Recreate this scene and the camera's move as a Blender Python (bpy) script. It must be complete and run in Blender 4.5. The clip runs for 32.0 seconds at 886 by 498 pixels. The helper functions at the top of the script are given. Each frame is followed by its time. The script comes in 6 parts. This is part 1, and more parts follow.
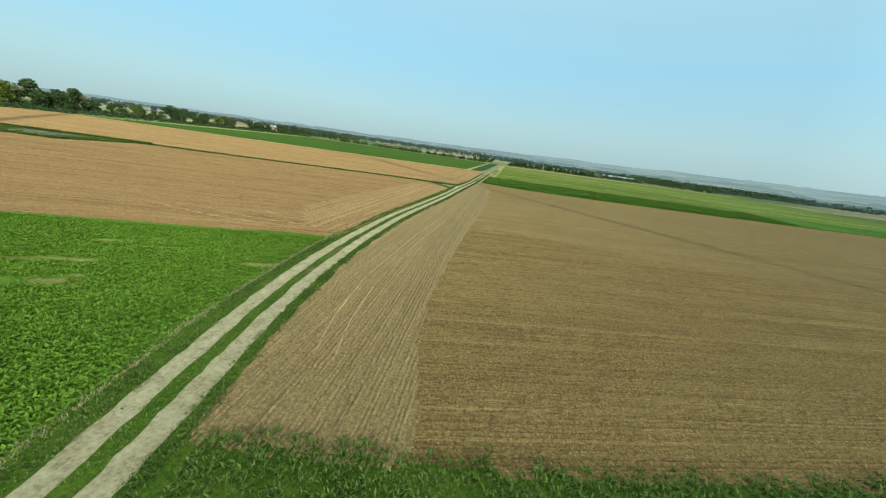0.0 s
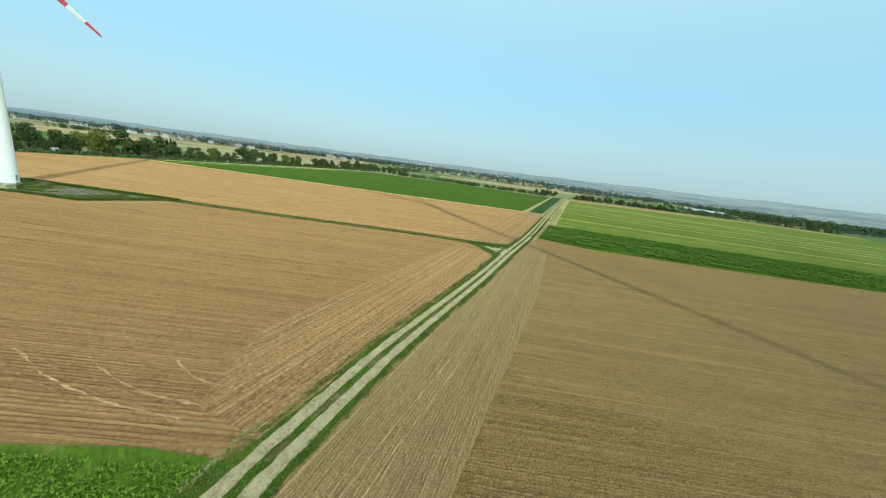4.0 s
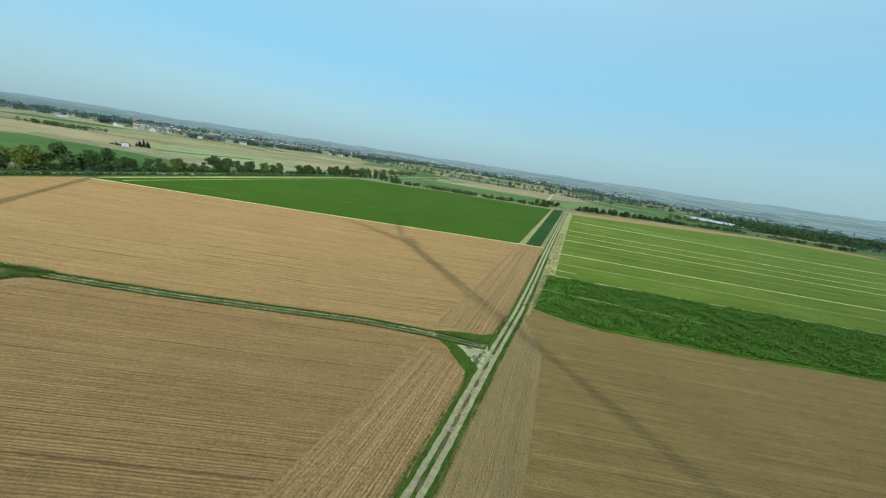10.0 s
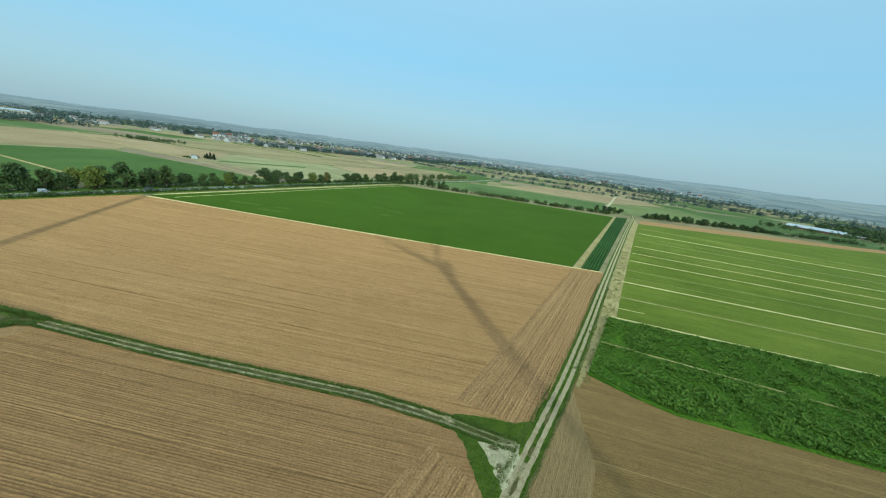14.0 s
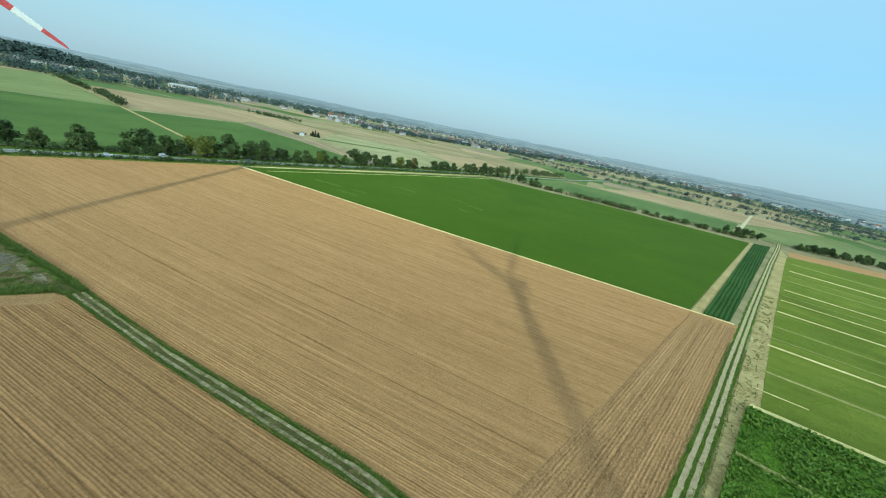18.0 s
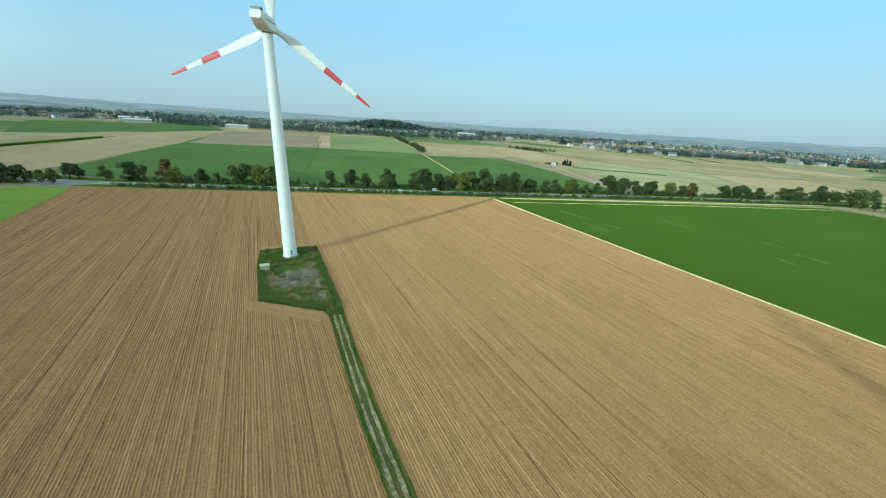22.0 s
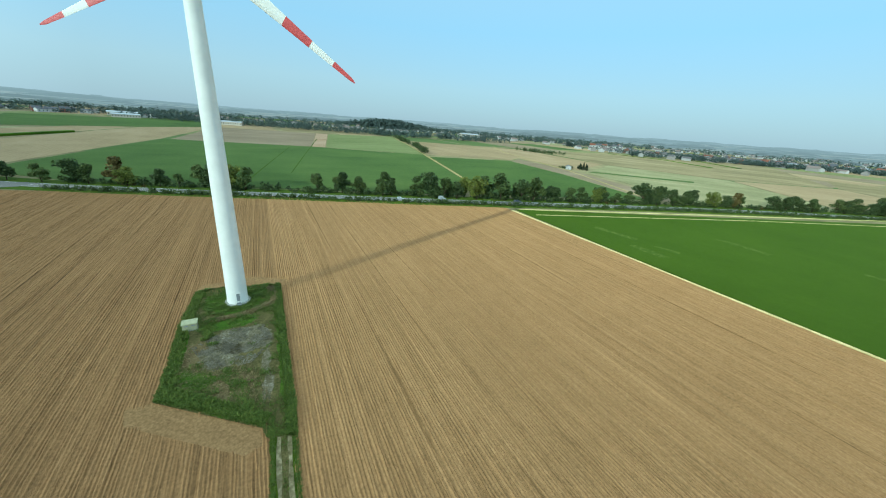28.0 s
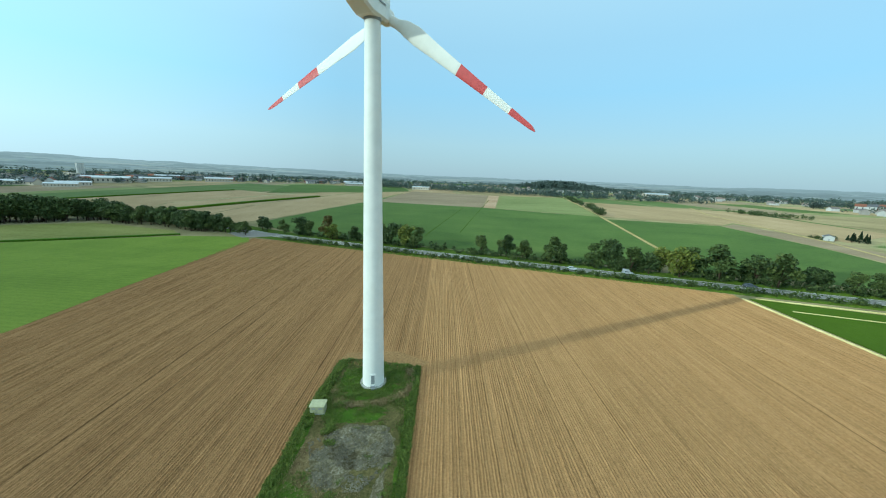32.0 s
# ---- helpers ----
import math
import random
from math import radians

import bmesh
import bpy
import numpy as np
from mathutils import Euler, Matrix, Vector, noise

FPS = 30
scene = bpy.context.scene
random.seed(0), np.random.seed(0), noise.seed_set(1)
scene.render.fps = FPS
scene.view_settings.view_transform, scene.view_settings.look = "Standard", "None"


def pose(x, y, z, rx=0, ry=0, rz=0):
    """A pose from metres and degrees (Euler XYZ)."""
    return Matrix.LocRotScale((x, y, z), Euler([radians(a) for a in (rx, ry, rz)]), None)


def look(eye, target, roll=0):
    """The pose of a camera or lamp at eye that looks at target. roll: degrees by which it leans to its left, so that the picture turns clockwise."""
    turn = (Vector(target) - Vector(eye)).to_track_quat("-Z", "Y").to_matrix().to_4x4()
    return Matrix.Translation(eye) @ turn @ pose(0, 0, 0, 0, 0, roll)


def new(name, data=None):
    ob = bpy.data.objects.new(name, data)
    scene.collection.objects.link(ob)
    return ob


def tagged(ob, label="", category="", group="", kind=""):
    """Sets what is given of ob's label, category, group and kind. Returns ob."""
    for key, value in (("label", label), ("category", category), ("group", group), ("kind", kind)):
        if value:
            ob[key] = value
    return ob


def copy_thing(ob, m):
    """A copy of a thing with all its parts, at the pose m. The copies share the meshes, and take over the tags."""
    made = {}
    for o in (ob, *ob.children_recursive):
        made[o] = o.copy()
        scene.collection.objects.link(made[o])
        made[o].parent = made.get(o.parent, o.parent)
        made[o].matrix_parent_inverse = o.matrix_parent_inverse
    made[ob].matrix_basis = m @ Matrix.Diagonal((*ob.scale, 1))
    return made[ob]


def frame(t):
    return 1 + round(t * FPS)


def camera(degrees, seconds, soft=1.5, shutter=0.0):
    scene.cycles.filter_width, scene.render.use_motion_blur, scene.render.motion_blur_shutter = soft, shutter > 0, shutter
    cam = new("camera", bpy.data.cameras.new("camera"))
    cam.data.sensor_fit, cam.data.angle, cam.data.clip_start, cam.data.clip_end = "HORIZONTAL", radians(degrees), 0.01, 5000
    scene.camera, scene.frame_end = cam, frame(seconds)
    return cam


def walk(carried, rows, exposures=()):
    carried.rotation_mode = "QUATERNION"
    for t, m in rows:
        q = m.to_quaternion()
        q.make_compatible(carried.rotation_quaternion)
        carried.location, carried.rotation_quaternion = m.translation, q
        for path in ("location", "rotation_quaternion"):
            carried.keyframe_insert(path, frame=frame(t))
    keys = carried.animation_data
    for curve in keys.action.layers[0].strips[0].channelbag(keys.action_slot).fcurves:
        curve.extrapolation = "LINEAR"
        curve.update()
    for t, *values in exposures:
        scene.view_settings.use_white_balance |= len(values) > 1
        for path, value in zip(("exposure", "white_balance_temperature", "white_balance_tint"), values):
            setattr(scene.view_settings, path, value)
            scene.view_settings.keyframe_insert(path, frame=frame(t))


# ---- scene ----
cam = camera(105.05, 32.0, 1.08)
# seconds, eye in metres, turn in degrees
ROWS = [
    (0, -0, 0, 10.3, 73.57, -7.44, 12.45),
    (0.5, 0.2, 3.17, 11.51, 70.46, -6.81, 22.14),
    (1, 0.33, 6.26, 12.69, 68.6, -8.94, 23.53),
    (1.5, 0.28, 9.33, 13.8, 68.8, -8.88, 23.42),
    (2, 0.02, 12.37, 14.88, 68.78, -8.83, 23.34),
    (2.5, -0.33, 15.39, 15.95, 68.77, -8.98, 23.46),
    (3, -0.78, 18.54, 16.97, 69.45, -9.05, 23.61),
    (3.5, -1.4, 21.91, 18.08, 70.63, -7.48, 22.85),
    (4, -2.02, 25.36, 19.4, 76.57, -7.18, 22.76),
    (4.5, -2.59, 28.66, 20.83, 77.97, -7.33, 22.83),
    (6.5, -4.86, 38.33, 26.89, 77.43, -7.62, 22.92),
    (7, -5.36, 41.04, 28.5, 77.17, -7.8, 22.9),
    (7.5, -5.85, 43.74, 30.09, 77.15, -8, 22.97),
    (8, -6.35, 46.44, 31.66, 76.57, -8.11, 23.02),
    (8.5, -6.86, 49.15, 33.24, 76.58, -8.18, 23.09),
    (9, -7.36, 51.83, 34.79, 75.84, -8.36, 23.11),
    (9.5, -7.84, 54.47, 36.23, 75.47, -8.45, 23.12),
    (10, -8.27, 57.07, 37.47, 75.58, -8.49, 23.17),
    (10.5, -8.63, 59.66, 38.47, 75.46, -8.46, 23.94),
    (11, -8.87, 62.28, 39.34, 74.76, -7.33, 28.98),
    (11.5, -9.13, 64.9, 40.13, 74.51, -6.76, 31.72),
    (12, -9.56, 67.52, 40.97, 74.62, -6.96, 31.78),
    (12.5, -10.13, 70.12, 41.89, 74.36, -7.12, 31.8),
    (13, -10.76, 72.72, 42.94, 74.56, -7.08, 31.87),
    (13.5, -11.48, 75.3, 43.98, 74.4, -7.26, 31.91),
    (15.5, -15.09, 85.78, 46.75, 72.48, -7.61, 35.07),
    (16, -16.23, 88.6, 46.7, 71.04, -6.09, 42),
    (16.5, -17.52, 91.45, 46.5, 70.62, -5.84, 45.13),
    (17, -19.06, 94.26, 46.21, 70.76, -6.03, 45.23),
    (17.5, -20.87, 96.91, 45.85, 70.72, -6.67, 45.54),
    (18, -23.04, 99.3, 45.49, 70.2, -10.76, 48.04),
    (18.5, -25.55, 101.41, 45.07, 69.58, -8.46, 56.31),
    (19, -28.12, 103.2, 44.65, 68.84, -4.34, 66.62),
    (19.5, -30.71, 104.64, 44.26, 68.26, -3.4, 77.14),
    (20, -33.43, 105.89, 43.93, 67.76, -4.54, 83.17),
    (20.5, -36.26, 106.98, 43.67, 68.18, -4.68, 83.23),
    (21, -39.21, 107.98, 43.41, 68.73, -4.34, 84.1),
    (21.5, -42.29, 108.88, 43.15, 68.88, -3.57, 86.31),
    (22, -45.46, 109.56, 42.83, 69.74, -3.35, 87.14),
    (22.5, -48.69, 109.93, 42.5, 69.81, -3.31, 87.15),
    (23, -51.96, 110.03, 42.22, 69.78, -3.49, 87.14),
    (23.5, -55.27, 109.97, 42.02, 69.91, -3.39, 87.18),
    (24, -58.54, 109.83, 41.9, 70.33, -3.47, 87.15),
    (24.5, -61.72, 109.65, 41.87, 70.17, -3.55, 87.12),
    (25, -64.81, 109.44, 41.85, 70.07, -3.7, 87.14),
    (25.5, -67.83, 109.19, 41.77, 69.85, -3.82, 87.26),
    (27.5, -78.35, 107.81, 40.14, 70.09, -4.04, 87.38),
    (28, -81.18, 107.36, 39.8, 69.89, -4.12, 87.33),
    (28.5, -84.05, 106.97, 39.47, 71.42, -4.29, 87.4),
    (29, -86.78, 106.51, 39.11, 74.35, -4.45, 87.44),
    (29.5, -89.31, 106.11, 38.7, 74.2, -4.49, 87.44),
    (30, -91.75, 105.65, 38.35, 74.33, -4.75, 87.54),
    (30.5, -94.21, 105.27, 38.13, 75.53, -4.76, 87.62),
    (31, -96.54, 104.69, 38.15, 75.57, -3.94, 95.09),
    (31.5, -98.9, 103.89, 38.46, 75.45, -3.64, 106.79),
    (32, -101.33, 102.94, 38.99, 78.1, -2.3, 114.5),
]
walk(cam, [(t, pose(x, y, z, rx, ry, rz)) for t, x, y, z, rx, ry, rz in ROWS], [(0.0, 0.12, 5900, -15), (1.0, 0.23, 5950, -14), (4.0, 0.21, 5850, -14), (9.0, -0.03, 5450, -15), (13.0, -0.06, 5400, -15), (18.0, 0.13, 5350, -15), (24.0, 0.14, 5400, -15), (28.0, 0.12, 5350, -15), (32.0, 0.11, 5400, -15)])

# ---------- light ----------
SUN_EL, SUN_AZ = 16.0, math.atan2(0.756, -0.655)
world = bpy.data.worlds.new("world")
scene.world = world
world.use_nodes = True
wn = world.node_tree
sky = wn.nodes.new("ShaderNodeTexSky")
sky.sky_type, sky.sun_disc = "NISHITA", False
sky.sun_elevation, sky.sun_rotation = radians(SUN_EL), SUN_AZ
sky.air_density, sky.dust_density, sky.ozone_density, sky.altitude = 1.0, 1.2, 4.0, 0
bg = wn.nodes["Background"]
bg.inputs["Strength"].default_value = 0.14
haze = wn.nodes.new("ShaderNodeMix")
haze.data_type = "RGBA"
aim = wn.nodes.new("ShaderNodeTexCoord")
split = wn.nodes.new("ShaderNodeSeparateXYZ")
wn.links.new(aim.outputs["Generated"], split.inputs[0])
veil = wn.nodes.new("ShaderNodeValToRGB")
for el, (p, c) in zip([veil.color_ramp.elements[0], veil.color_ramp.elements[1], veil.color_ramp.elements.new(0.16), veil.color_ramp.elements.new(0.32)], ((0.0, 0.88), (1.0, 0.55), (0.16, 0.78), (0.32, 0.72))):
    el.position, el.color = p, (c, c, c, 1)
tint = wn.nodes.new("ShaderNodeValToRGB")
for el, (p, c) in zip([tint.color_ramp.elements[0], tint.color_ramp.elements[1], tint.color_ramp.elements.new(0.09), tint.color_ramp.elements.new(0.22)], ((0.0, (0.46, 0.515, 0.57)), (0.46, (0.235, 0.61, 0.98)), (0.09, (0.525, 0.610, 0.675)), (0.22, (0.475, 0.665, 0.835)))):
    el.position, el.color = p, (*c, 1)
wn.links.new(split.outputs["Z"], veil.inputs[0])
wn.links.new(split.outputs["Z"], tint.inputs[0])
gain = wn.nodes.new("ShaderNodeVectorMath")
gain.operation = "SCALE"
wn.links.new(tint.outputs["Color"], gain.inputs[0])
toward = wn.nodes.new("ShaderNodeVectorMath")
toward.operation = "DOT_PRODUCT"
toward.inputs[1].default_value = (0.756, -0.655, 0.0)
wn.links.new(aim.outputs["Generated"], toward.inputs[0])
glow = wn.nodes.new("ShaderNodeMapRange")
glow.inputs["From Min"].default_value, glow.inputs["From Max"].default_value = -0.15, 0.6
glow.inputs["To Min"].default_value, glow.inputs["To Max"].default_value = 7.4, 11.6
wn.links.new(toward.outputs["Value"], glow.inputs["Value"])
wn.links.new(glow.outputs["Result"], gain.inputs["Scale"])
wn.links.new(veil.outputs["Color"], haze.inputs[0])
wn.links.new(gain.outputs[0], haze.inputs[7])
wn.links.new(sky.outputs["Color"], haze.inputs[6])
wn.links.new(haze.outputs[2], bg.inputs["Color"])
sun = new("sun", bpy.data.lights.new("sun", "SUN"))
sun.data.energy, sun.data.angle, sun.data.color = 2.0, radians(0.8), (1.0, 0.93, 0.80)
SUN_DIR = Vector((0.756 * math.cos(radians(SUN_EL)), -0.655 * math.cos(radians(SUN_EL)), math.sin(radians(SUN_EL))))
sun.matrix_world = look(SUN_DIR * 400, (0, 0, 0))

# ---------- materials ----------
def node(nt, kind, **props):
    n = nt.nodes.new("ShaderNode" + kind)
    for key, value in props.items():
        if key in n.inputs:
            n.inputs[key].default_value = value
    return n


def base_mat(name, rough=0.9, metal=0.0):
    m = bpy.data.materials.new(name)
    m.use_nodes = True
    b = m.node_tree.nodes["Principled BSDF"]
    b.inputs["Roughness"].default_value, b.inputs["Metallic"].default_value = rough, metal
    b.inputs["Specular IOR Level"].default_value = 0.2
    if rough > 0.85:
        b.inputs["Diffuse Roughness"].default_value = 1.0
        b.inputs["Specular IOR Level"].default_value = 0.06
    return m, m.node_tree, b


def ramp(nt, fac, stops):
    r = nt.nodes.new("ShaderNodeValToRGB")
    e = r.color_ramp.elements
    while len(e) < len(stops):
        e.new(0.5)
    for el, (p, c) in zip(e, stops):
        el.position, el.color = p, (*c, 1)
    nt.links.new(fac, r.inputs["Fac"])
    return r.outputs["Color"]


def maths(nt, op, a, b=None):
    n = nt.nodes.new("ShaderNodeMath")
    n.operation = op
    for i, v in enumerate((a, b)):
        if v is None:
            continue
        if isinstance(v, (int, float)):
            n.inputs[i].default_value = v
        else:
            nt.links.new(v, n.inputs[i])
    return n.outputs[0]


def mix(nt, fac, a, b, how="MIX"):
    n = nt.nodes.new("ShaderNodeMix")
    n.data_type, n.blend_type = "RGBA", how
    for sock, v in ((n.inputs[0], fac), (n.inputs[6], a), (n.inputs[7], b)):
        if isinstance(v, (int, float)):
            sock.default_value = v
        elif isinstance(v, tuple):
            sock.default_value = (*v, 1)
        else:
            nt.links.new(v, sock)
    return n.outputs[2]


def turned(nt, degrees, sx=1.0, sy=1.0):
    """World position, turned so that its y runs along the given heading (degrees from +y towards -x), and scaled."""
    geo = nt.nodes.new("ShaderNodeNewGeometry")
    rot = nt.nodes.new("ShaderNodeVectorRotate")
    rot.rotation_type = "Z_AXIS"
    rot.inputs["Angle"].default_value = radians(-degrees)
    nt.links.new(geo.outputs["Position"], rot.inputs["Vector"])
    mul = nt.nodes.new("ShaderNodeVectorMath")
    mul.operation = "MULTIPLY"
    mul.inputs[1].default_value = (sx, sy, 1)
    nt.links.new(rot.outputs[0], mul.inputs[0])
    return mul.outputs[0]


def noise_fac(nt, vec, scale, detail=4.0, rough=0.55, distort=0.0):
    n = node(nt, "TexNoise", Scale=scale, Detail=detail, Roughness=rough, Distortion=distort)
    nt.links.new(vec, n.inputs["Vector"])
    return n.outputs["Fac"]


def bump(nt, bsdf, height, strength, dist):
    b = node(nt, "Bump", Strength=strength, Distance=dist)
    nt.links.new(height, b.inputs["Height"])
    nt.links.new(b.outputs["Normal"], bsdf.inputs["Normal"])


def row_mat(name, dark, mid, light, heading, spacing=0.5, strips=0.16, row_amt=0.25, strip_amt=0.5, blotch=0.02, patch=None, rough=0.95, passes=None):
    """Tilled or drilled field: rows along a heading, wider passes, blotches, and grain."""
    m, nt, b = base_mat(name, rough)
    wob = noise_fac(nt, turned(nt, heading, 0.25, 0.05), 1.0, 3)
    long = turned(nt, heading)
    sep = nt.nodes.new("ShaderNodeSeparateXYZ")
    nt.links.new(long, sep.inputs[0])
    xw = maths(nt, "ADD", sep.outputs["X"], maths(nt, "MULTIPLY", wob, spacing * 0.9))
    rows_ = maths(nt, "MULTIPLY_ADD", maths(nt, "SINE", maths(nt, "MULTIPLY", xw, 2 * math.pi / spacing)), 0.5)
    rows_.node.inputs[2].default_value = 0.5
    gap = noise_fac(nt, turned(nt, heading, 0.35, 0.03), 1.0, 3, 0.6)
    rows_ = maths(nt, "ADD", maths(nt, "MULTIPLY", maths(nt, "SUBTRACT", rows_, 0.5), maths(nt, "MULTIPLY", gap, 1.7)), 0.5)
    strip = noise_fac(nt, turned(nt, heading, strips, 0.006), 1.0, 5, 0.65)
    fine = noise_fac(nt, turned(nt, heading, 3.0, 0.35), 1.0, 4, 0.65)
    grain = noise_fac(nt, turned(nt, heading, 1, 1), 2.2, 6, 0.7)
    blot = noise_fac(nt, turned(nt, heading, 1, 1), blotch, 4, 0.6, 0.6)
    f = maths(nt, "MULTIPLY", rows_, row_amt)
    for fac, amt in ((strip, strip_amt), (fine, 0.55), (grain, 0.5), (blot, 0.6)):
        f = maths(nt, "ADD", f, maths(nt, "MULTIPLY", maths(nt, "SUBTRACT", fac, 0.5), amt * 1.6))
    f = maths(nt, "ADD", f, 0.5 - row_amt / 2)
    if passes:
        for wide, thin, amt in passes:
            xs = maths(nt, "ADD", sep.outputs["X"], maths(nt, "MULTIPLY", wob, 0.5))
            tri = maths(nt, "PINGPONG", xs, wide / 2)
            line_ = maths(nt, "SUBTRACT", 1.0, maths(nt, "MINIMUM", maths(nt, "DIVIDE", tri, thin), 1.0))
            f = maths(nt, "ADD", f, maths(nt, "MULTIPLY", maths(nt, "MULTIPLY", line_, gap), amt))
    col = ramp(nt, f, ((0.05, dark), (0.5, mid), (0.95, light)))
    if patch:
        pn = noise_fac(nt, turned(nt, heading, 1, 1), patch[1], 5, 0.6, 0.4)
        pr = ramp(nt, pn, ((patch[2], (0, 0, 0)), (patch[2] + 0.12, (1, 1, 1))))
        col = mix(nt, pr, col, patch[0])
    nt.links.new(col, b.inputs["Base Color"])
    h = maths(nt, "ADD", maths(nt, "MULTIPLY", rows_, row_amt * 0.7), maths(nt, "MULTIPLY", grain, 0.9))
    bump(nt, b, h, 0.7, 0.2)
    return m


def soil_mat(name, dark, mid, light, heading, spacing=0.6, row_amt=0.3, grain_amt=0.5, lane=3.0, wheel_amt=-0.35, blot_amt=0.25, curve=0.3, fine=1.0, rows_amt=0.2):
    """Bare or drilled soil: thin regular rows, machine passes of uneven tone, scattered wheel lines and clods."""
    m, nt, b = base_mat(name, 0.95)
    wob = noise_fac(nt, turned(nt, heading, 0.03, 0.012), 1.0, 2)
    long = turned(nt, heading)
    sep = nt.nodes.new("ShaderNodeSeparateXYZ")
    nt.links.new(long, sep.inputs[0])
    jit = noise_fac(nt, turned(nt, heading, 1.2 * fine, 0.5 * fine), 1.0, 3, 0.7)
    xw = maths(nt, "ADD", maths(nt, "ADD", sep.outputs["X"], maths(nt, "MULTIPLY", wob, curve * 6)), maths(nt, "MULTIPLY", jit, spacing * 0.45))
    tri = maths(nt, "DIVIDE", maths(nt, "PINGPONG", xw, spacing / 2), spacing / 2)
    streak = noise_fac(nt, turned(nt, heading, 1.9 * fine, 0.012 * fine), 1.0, 4, 0.7)
    rows_ = maths(nt, "POWER", tri, 1.6)
    gap = noise_fac(nt, turned(nt, heading, 0.35, 0.02), 1.0, 3, 0.6)
    amp = maths(nt, "MULTIPLY", maths(nt, "MAXIMUM", maths(nt, "SUBTRACT", gap, 0.3), 0.0), 5.0)
    cell = maths(nt, "FLOOR", maths(nt, "DIVIDE", xw, lane))
    wn_ = nt.nodes.new("ShaderNodeTexWhiteNoise")
    wn_.noise_dimensions = "1D"
    nt.links.new(cell, wn_.inputs["W"])
    tone = wn_.outputs["Value"]
    side = maths(nt, "PINGPONG", maths(nt, "ADD", xw, maths(nt, "MULTIPLY", tone, 0.6)), lane / 2)
    wheel = maths(nt, "SUBTRACT", 1.0, maths(nt, "MINIMUM", maths(nt, "DIVIDE", side, 0.16), 1.0))
    wheel = maths(nt, "MULTIPLY", wheel, maths(nt, "MULTIPLY", maths(nt, "POWER", tone, 3.5), amp))
    grain = noise_fac(nt, long, 2.3 * fine, 8, 0.82)
    clump = noise_fac(nt, turned(nt, heading, 1.0, 0.45), 0.55, 5, 0.7)
    blot = noise_fac(nt, long, 0.02, 4, 0.6, 0.6)
    f = maths(nt, "MULTIPLY", maths(nt, "MULTIPLY", maths(nt, "SUBTRACT", rows_, 0.4), row_amt * rows_amt), amp)
    for fac, amt in ((grain, grain_amt * 2.0), (streak, row_amt * 2.6), (clump, 0.35), (blot, blot_amt), (tone, 0.06)):
        f = maths(nt, "ADD", f, maths(nt, "MULTIPLY", maths(nt, "SUBTRACT", fac, 0.5), amt))
    lump = node(nt, "TexVoronoi", Scale=2.6 * fine, Randomness=1.0)
    nt.links.new(long, lump.inputs["Vector"])
    f = maths(nt, "ADD", f, maths(nt, "MULTIPLY", maths(nt, "SUBTRACT", 0.45, lump.outputs["Distance"]), grain_amt * 0.55))
    f = maths(nt, "ADD", maths(nt, "ADD", f, maths(nt, "MULTIPLY", wheel, wheel_amt)), 0.5)
    nt.links.new(ramp(nt, f, ((0.05, dark), (0.5, mid), (0.95, light))), b.inputs["Base Color"])
    h = maths(nt, "ADD", maths(nt, "MULTIPLY", maths(nt, "MULTIPLY", rows_, amp), 0.12), maths(nt, "MULTIPLY", grain, 1.1))
    bump(nt, b, h, 0.8, 0.16 / fine)
    return m


def earth_mat(name, dark, mid, light, scale=1.5, blotch=0.06, rough=0.95, bumpy=0.5):
    """Loose ground, gravel, grass and the like, with no direction."""
    m, nt, b = base_mat(name, rough)
    v = turned(nt, 0)
    g = noise_fac(nt, v, scale, 6, 0.7)
    l = noise_fac(nt, v, blotch, 4, 0.6, 0.5)
    f = maths(nt, "ADD", maths(nt, "MULTIPLY", maths(nt, "SUBTRACT", g, 0.5), 1.6), l)
    nt.links.new(ramp(nt, f, ((0.1, dark), (0.5, mid), (0.9, light))), b.inputs["Base Color"])
    bump(nt, b, g, bumpy, 0.15)
    return m


def paint_mat(name, colour, rough=0.4, dirt=0.08, scale=1.5, metal=0.0):
    """Painted or coated surface with slight weathering."""
    m, nt, b = base_mat(name, rough, metal)
    tc = nt.nodes.new("ShaderNodeTexCoord")
    n1 = noise_fac(nt, tc.outputs["Object"], scale, 6, 0.65)
    f = ramp(nt, n1, ((0.35, tuple(c * (1 - dirt * 2) for c in colour)), (0.65, colour)))
    nt.links.new(f, b.inputs["Base Color"])
    return m


def leaf_mat(name, dark, mid, light, rough=0.6):
    """Foliage: each leaf or clump has its own shade."""
    m, nt, b = base_mat(name, rough)
    geo = nt.nodes.new("ShaderNodeNewGeometry")
    info = nt.nodes.new("ShaderNodeObjectInfo")
    v = turned(nt, 0)
    n1 = noise_fac(nt, v, 0.35, 3)
    f = maths(nt, "ADD", maths(nt, "MULTIPLY", geo.outputs["Random Per Island"], 0.5), maths(nt, "MULTIPLY", n1, 0.35))
    f = maths(nt, "ADD", f, maths(nt, "MULTIPLY", info.outputs["Random"], 0.2))
    nt.links.new(ramp(nt, f, ((0.1, dark), (0.5, mid), (0.9, light))), b.inputs["Base Color"])
    b.inputs["Subsurface Weight"].default_value = 0.0
    return m


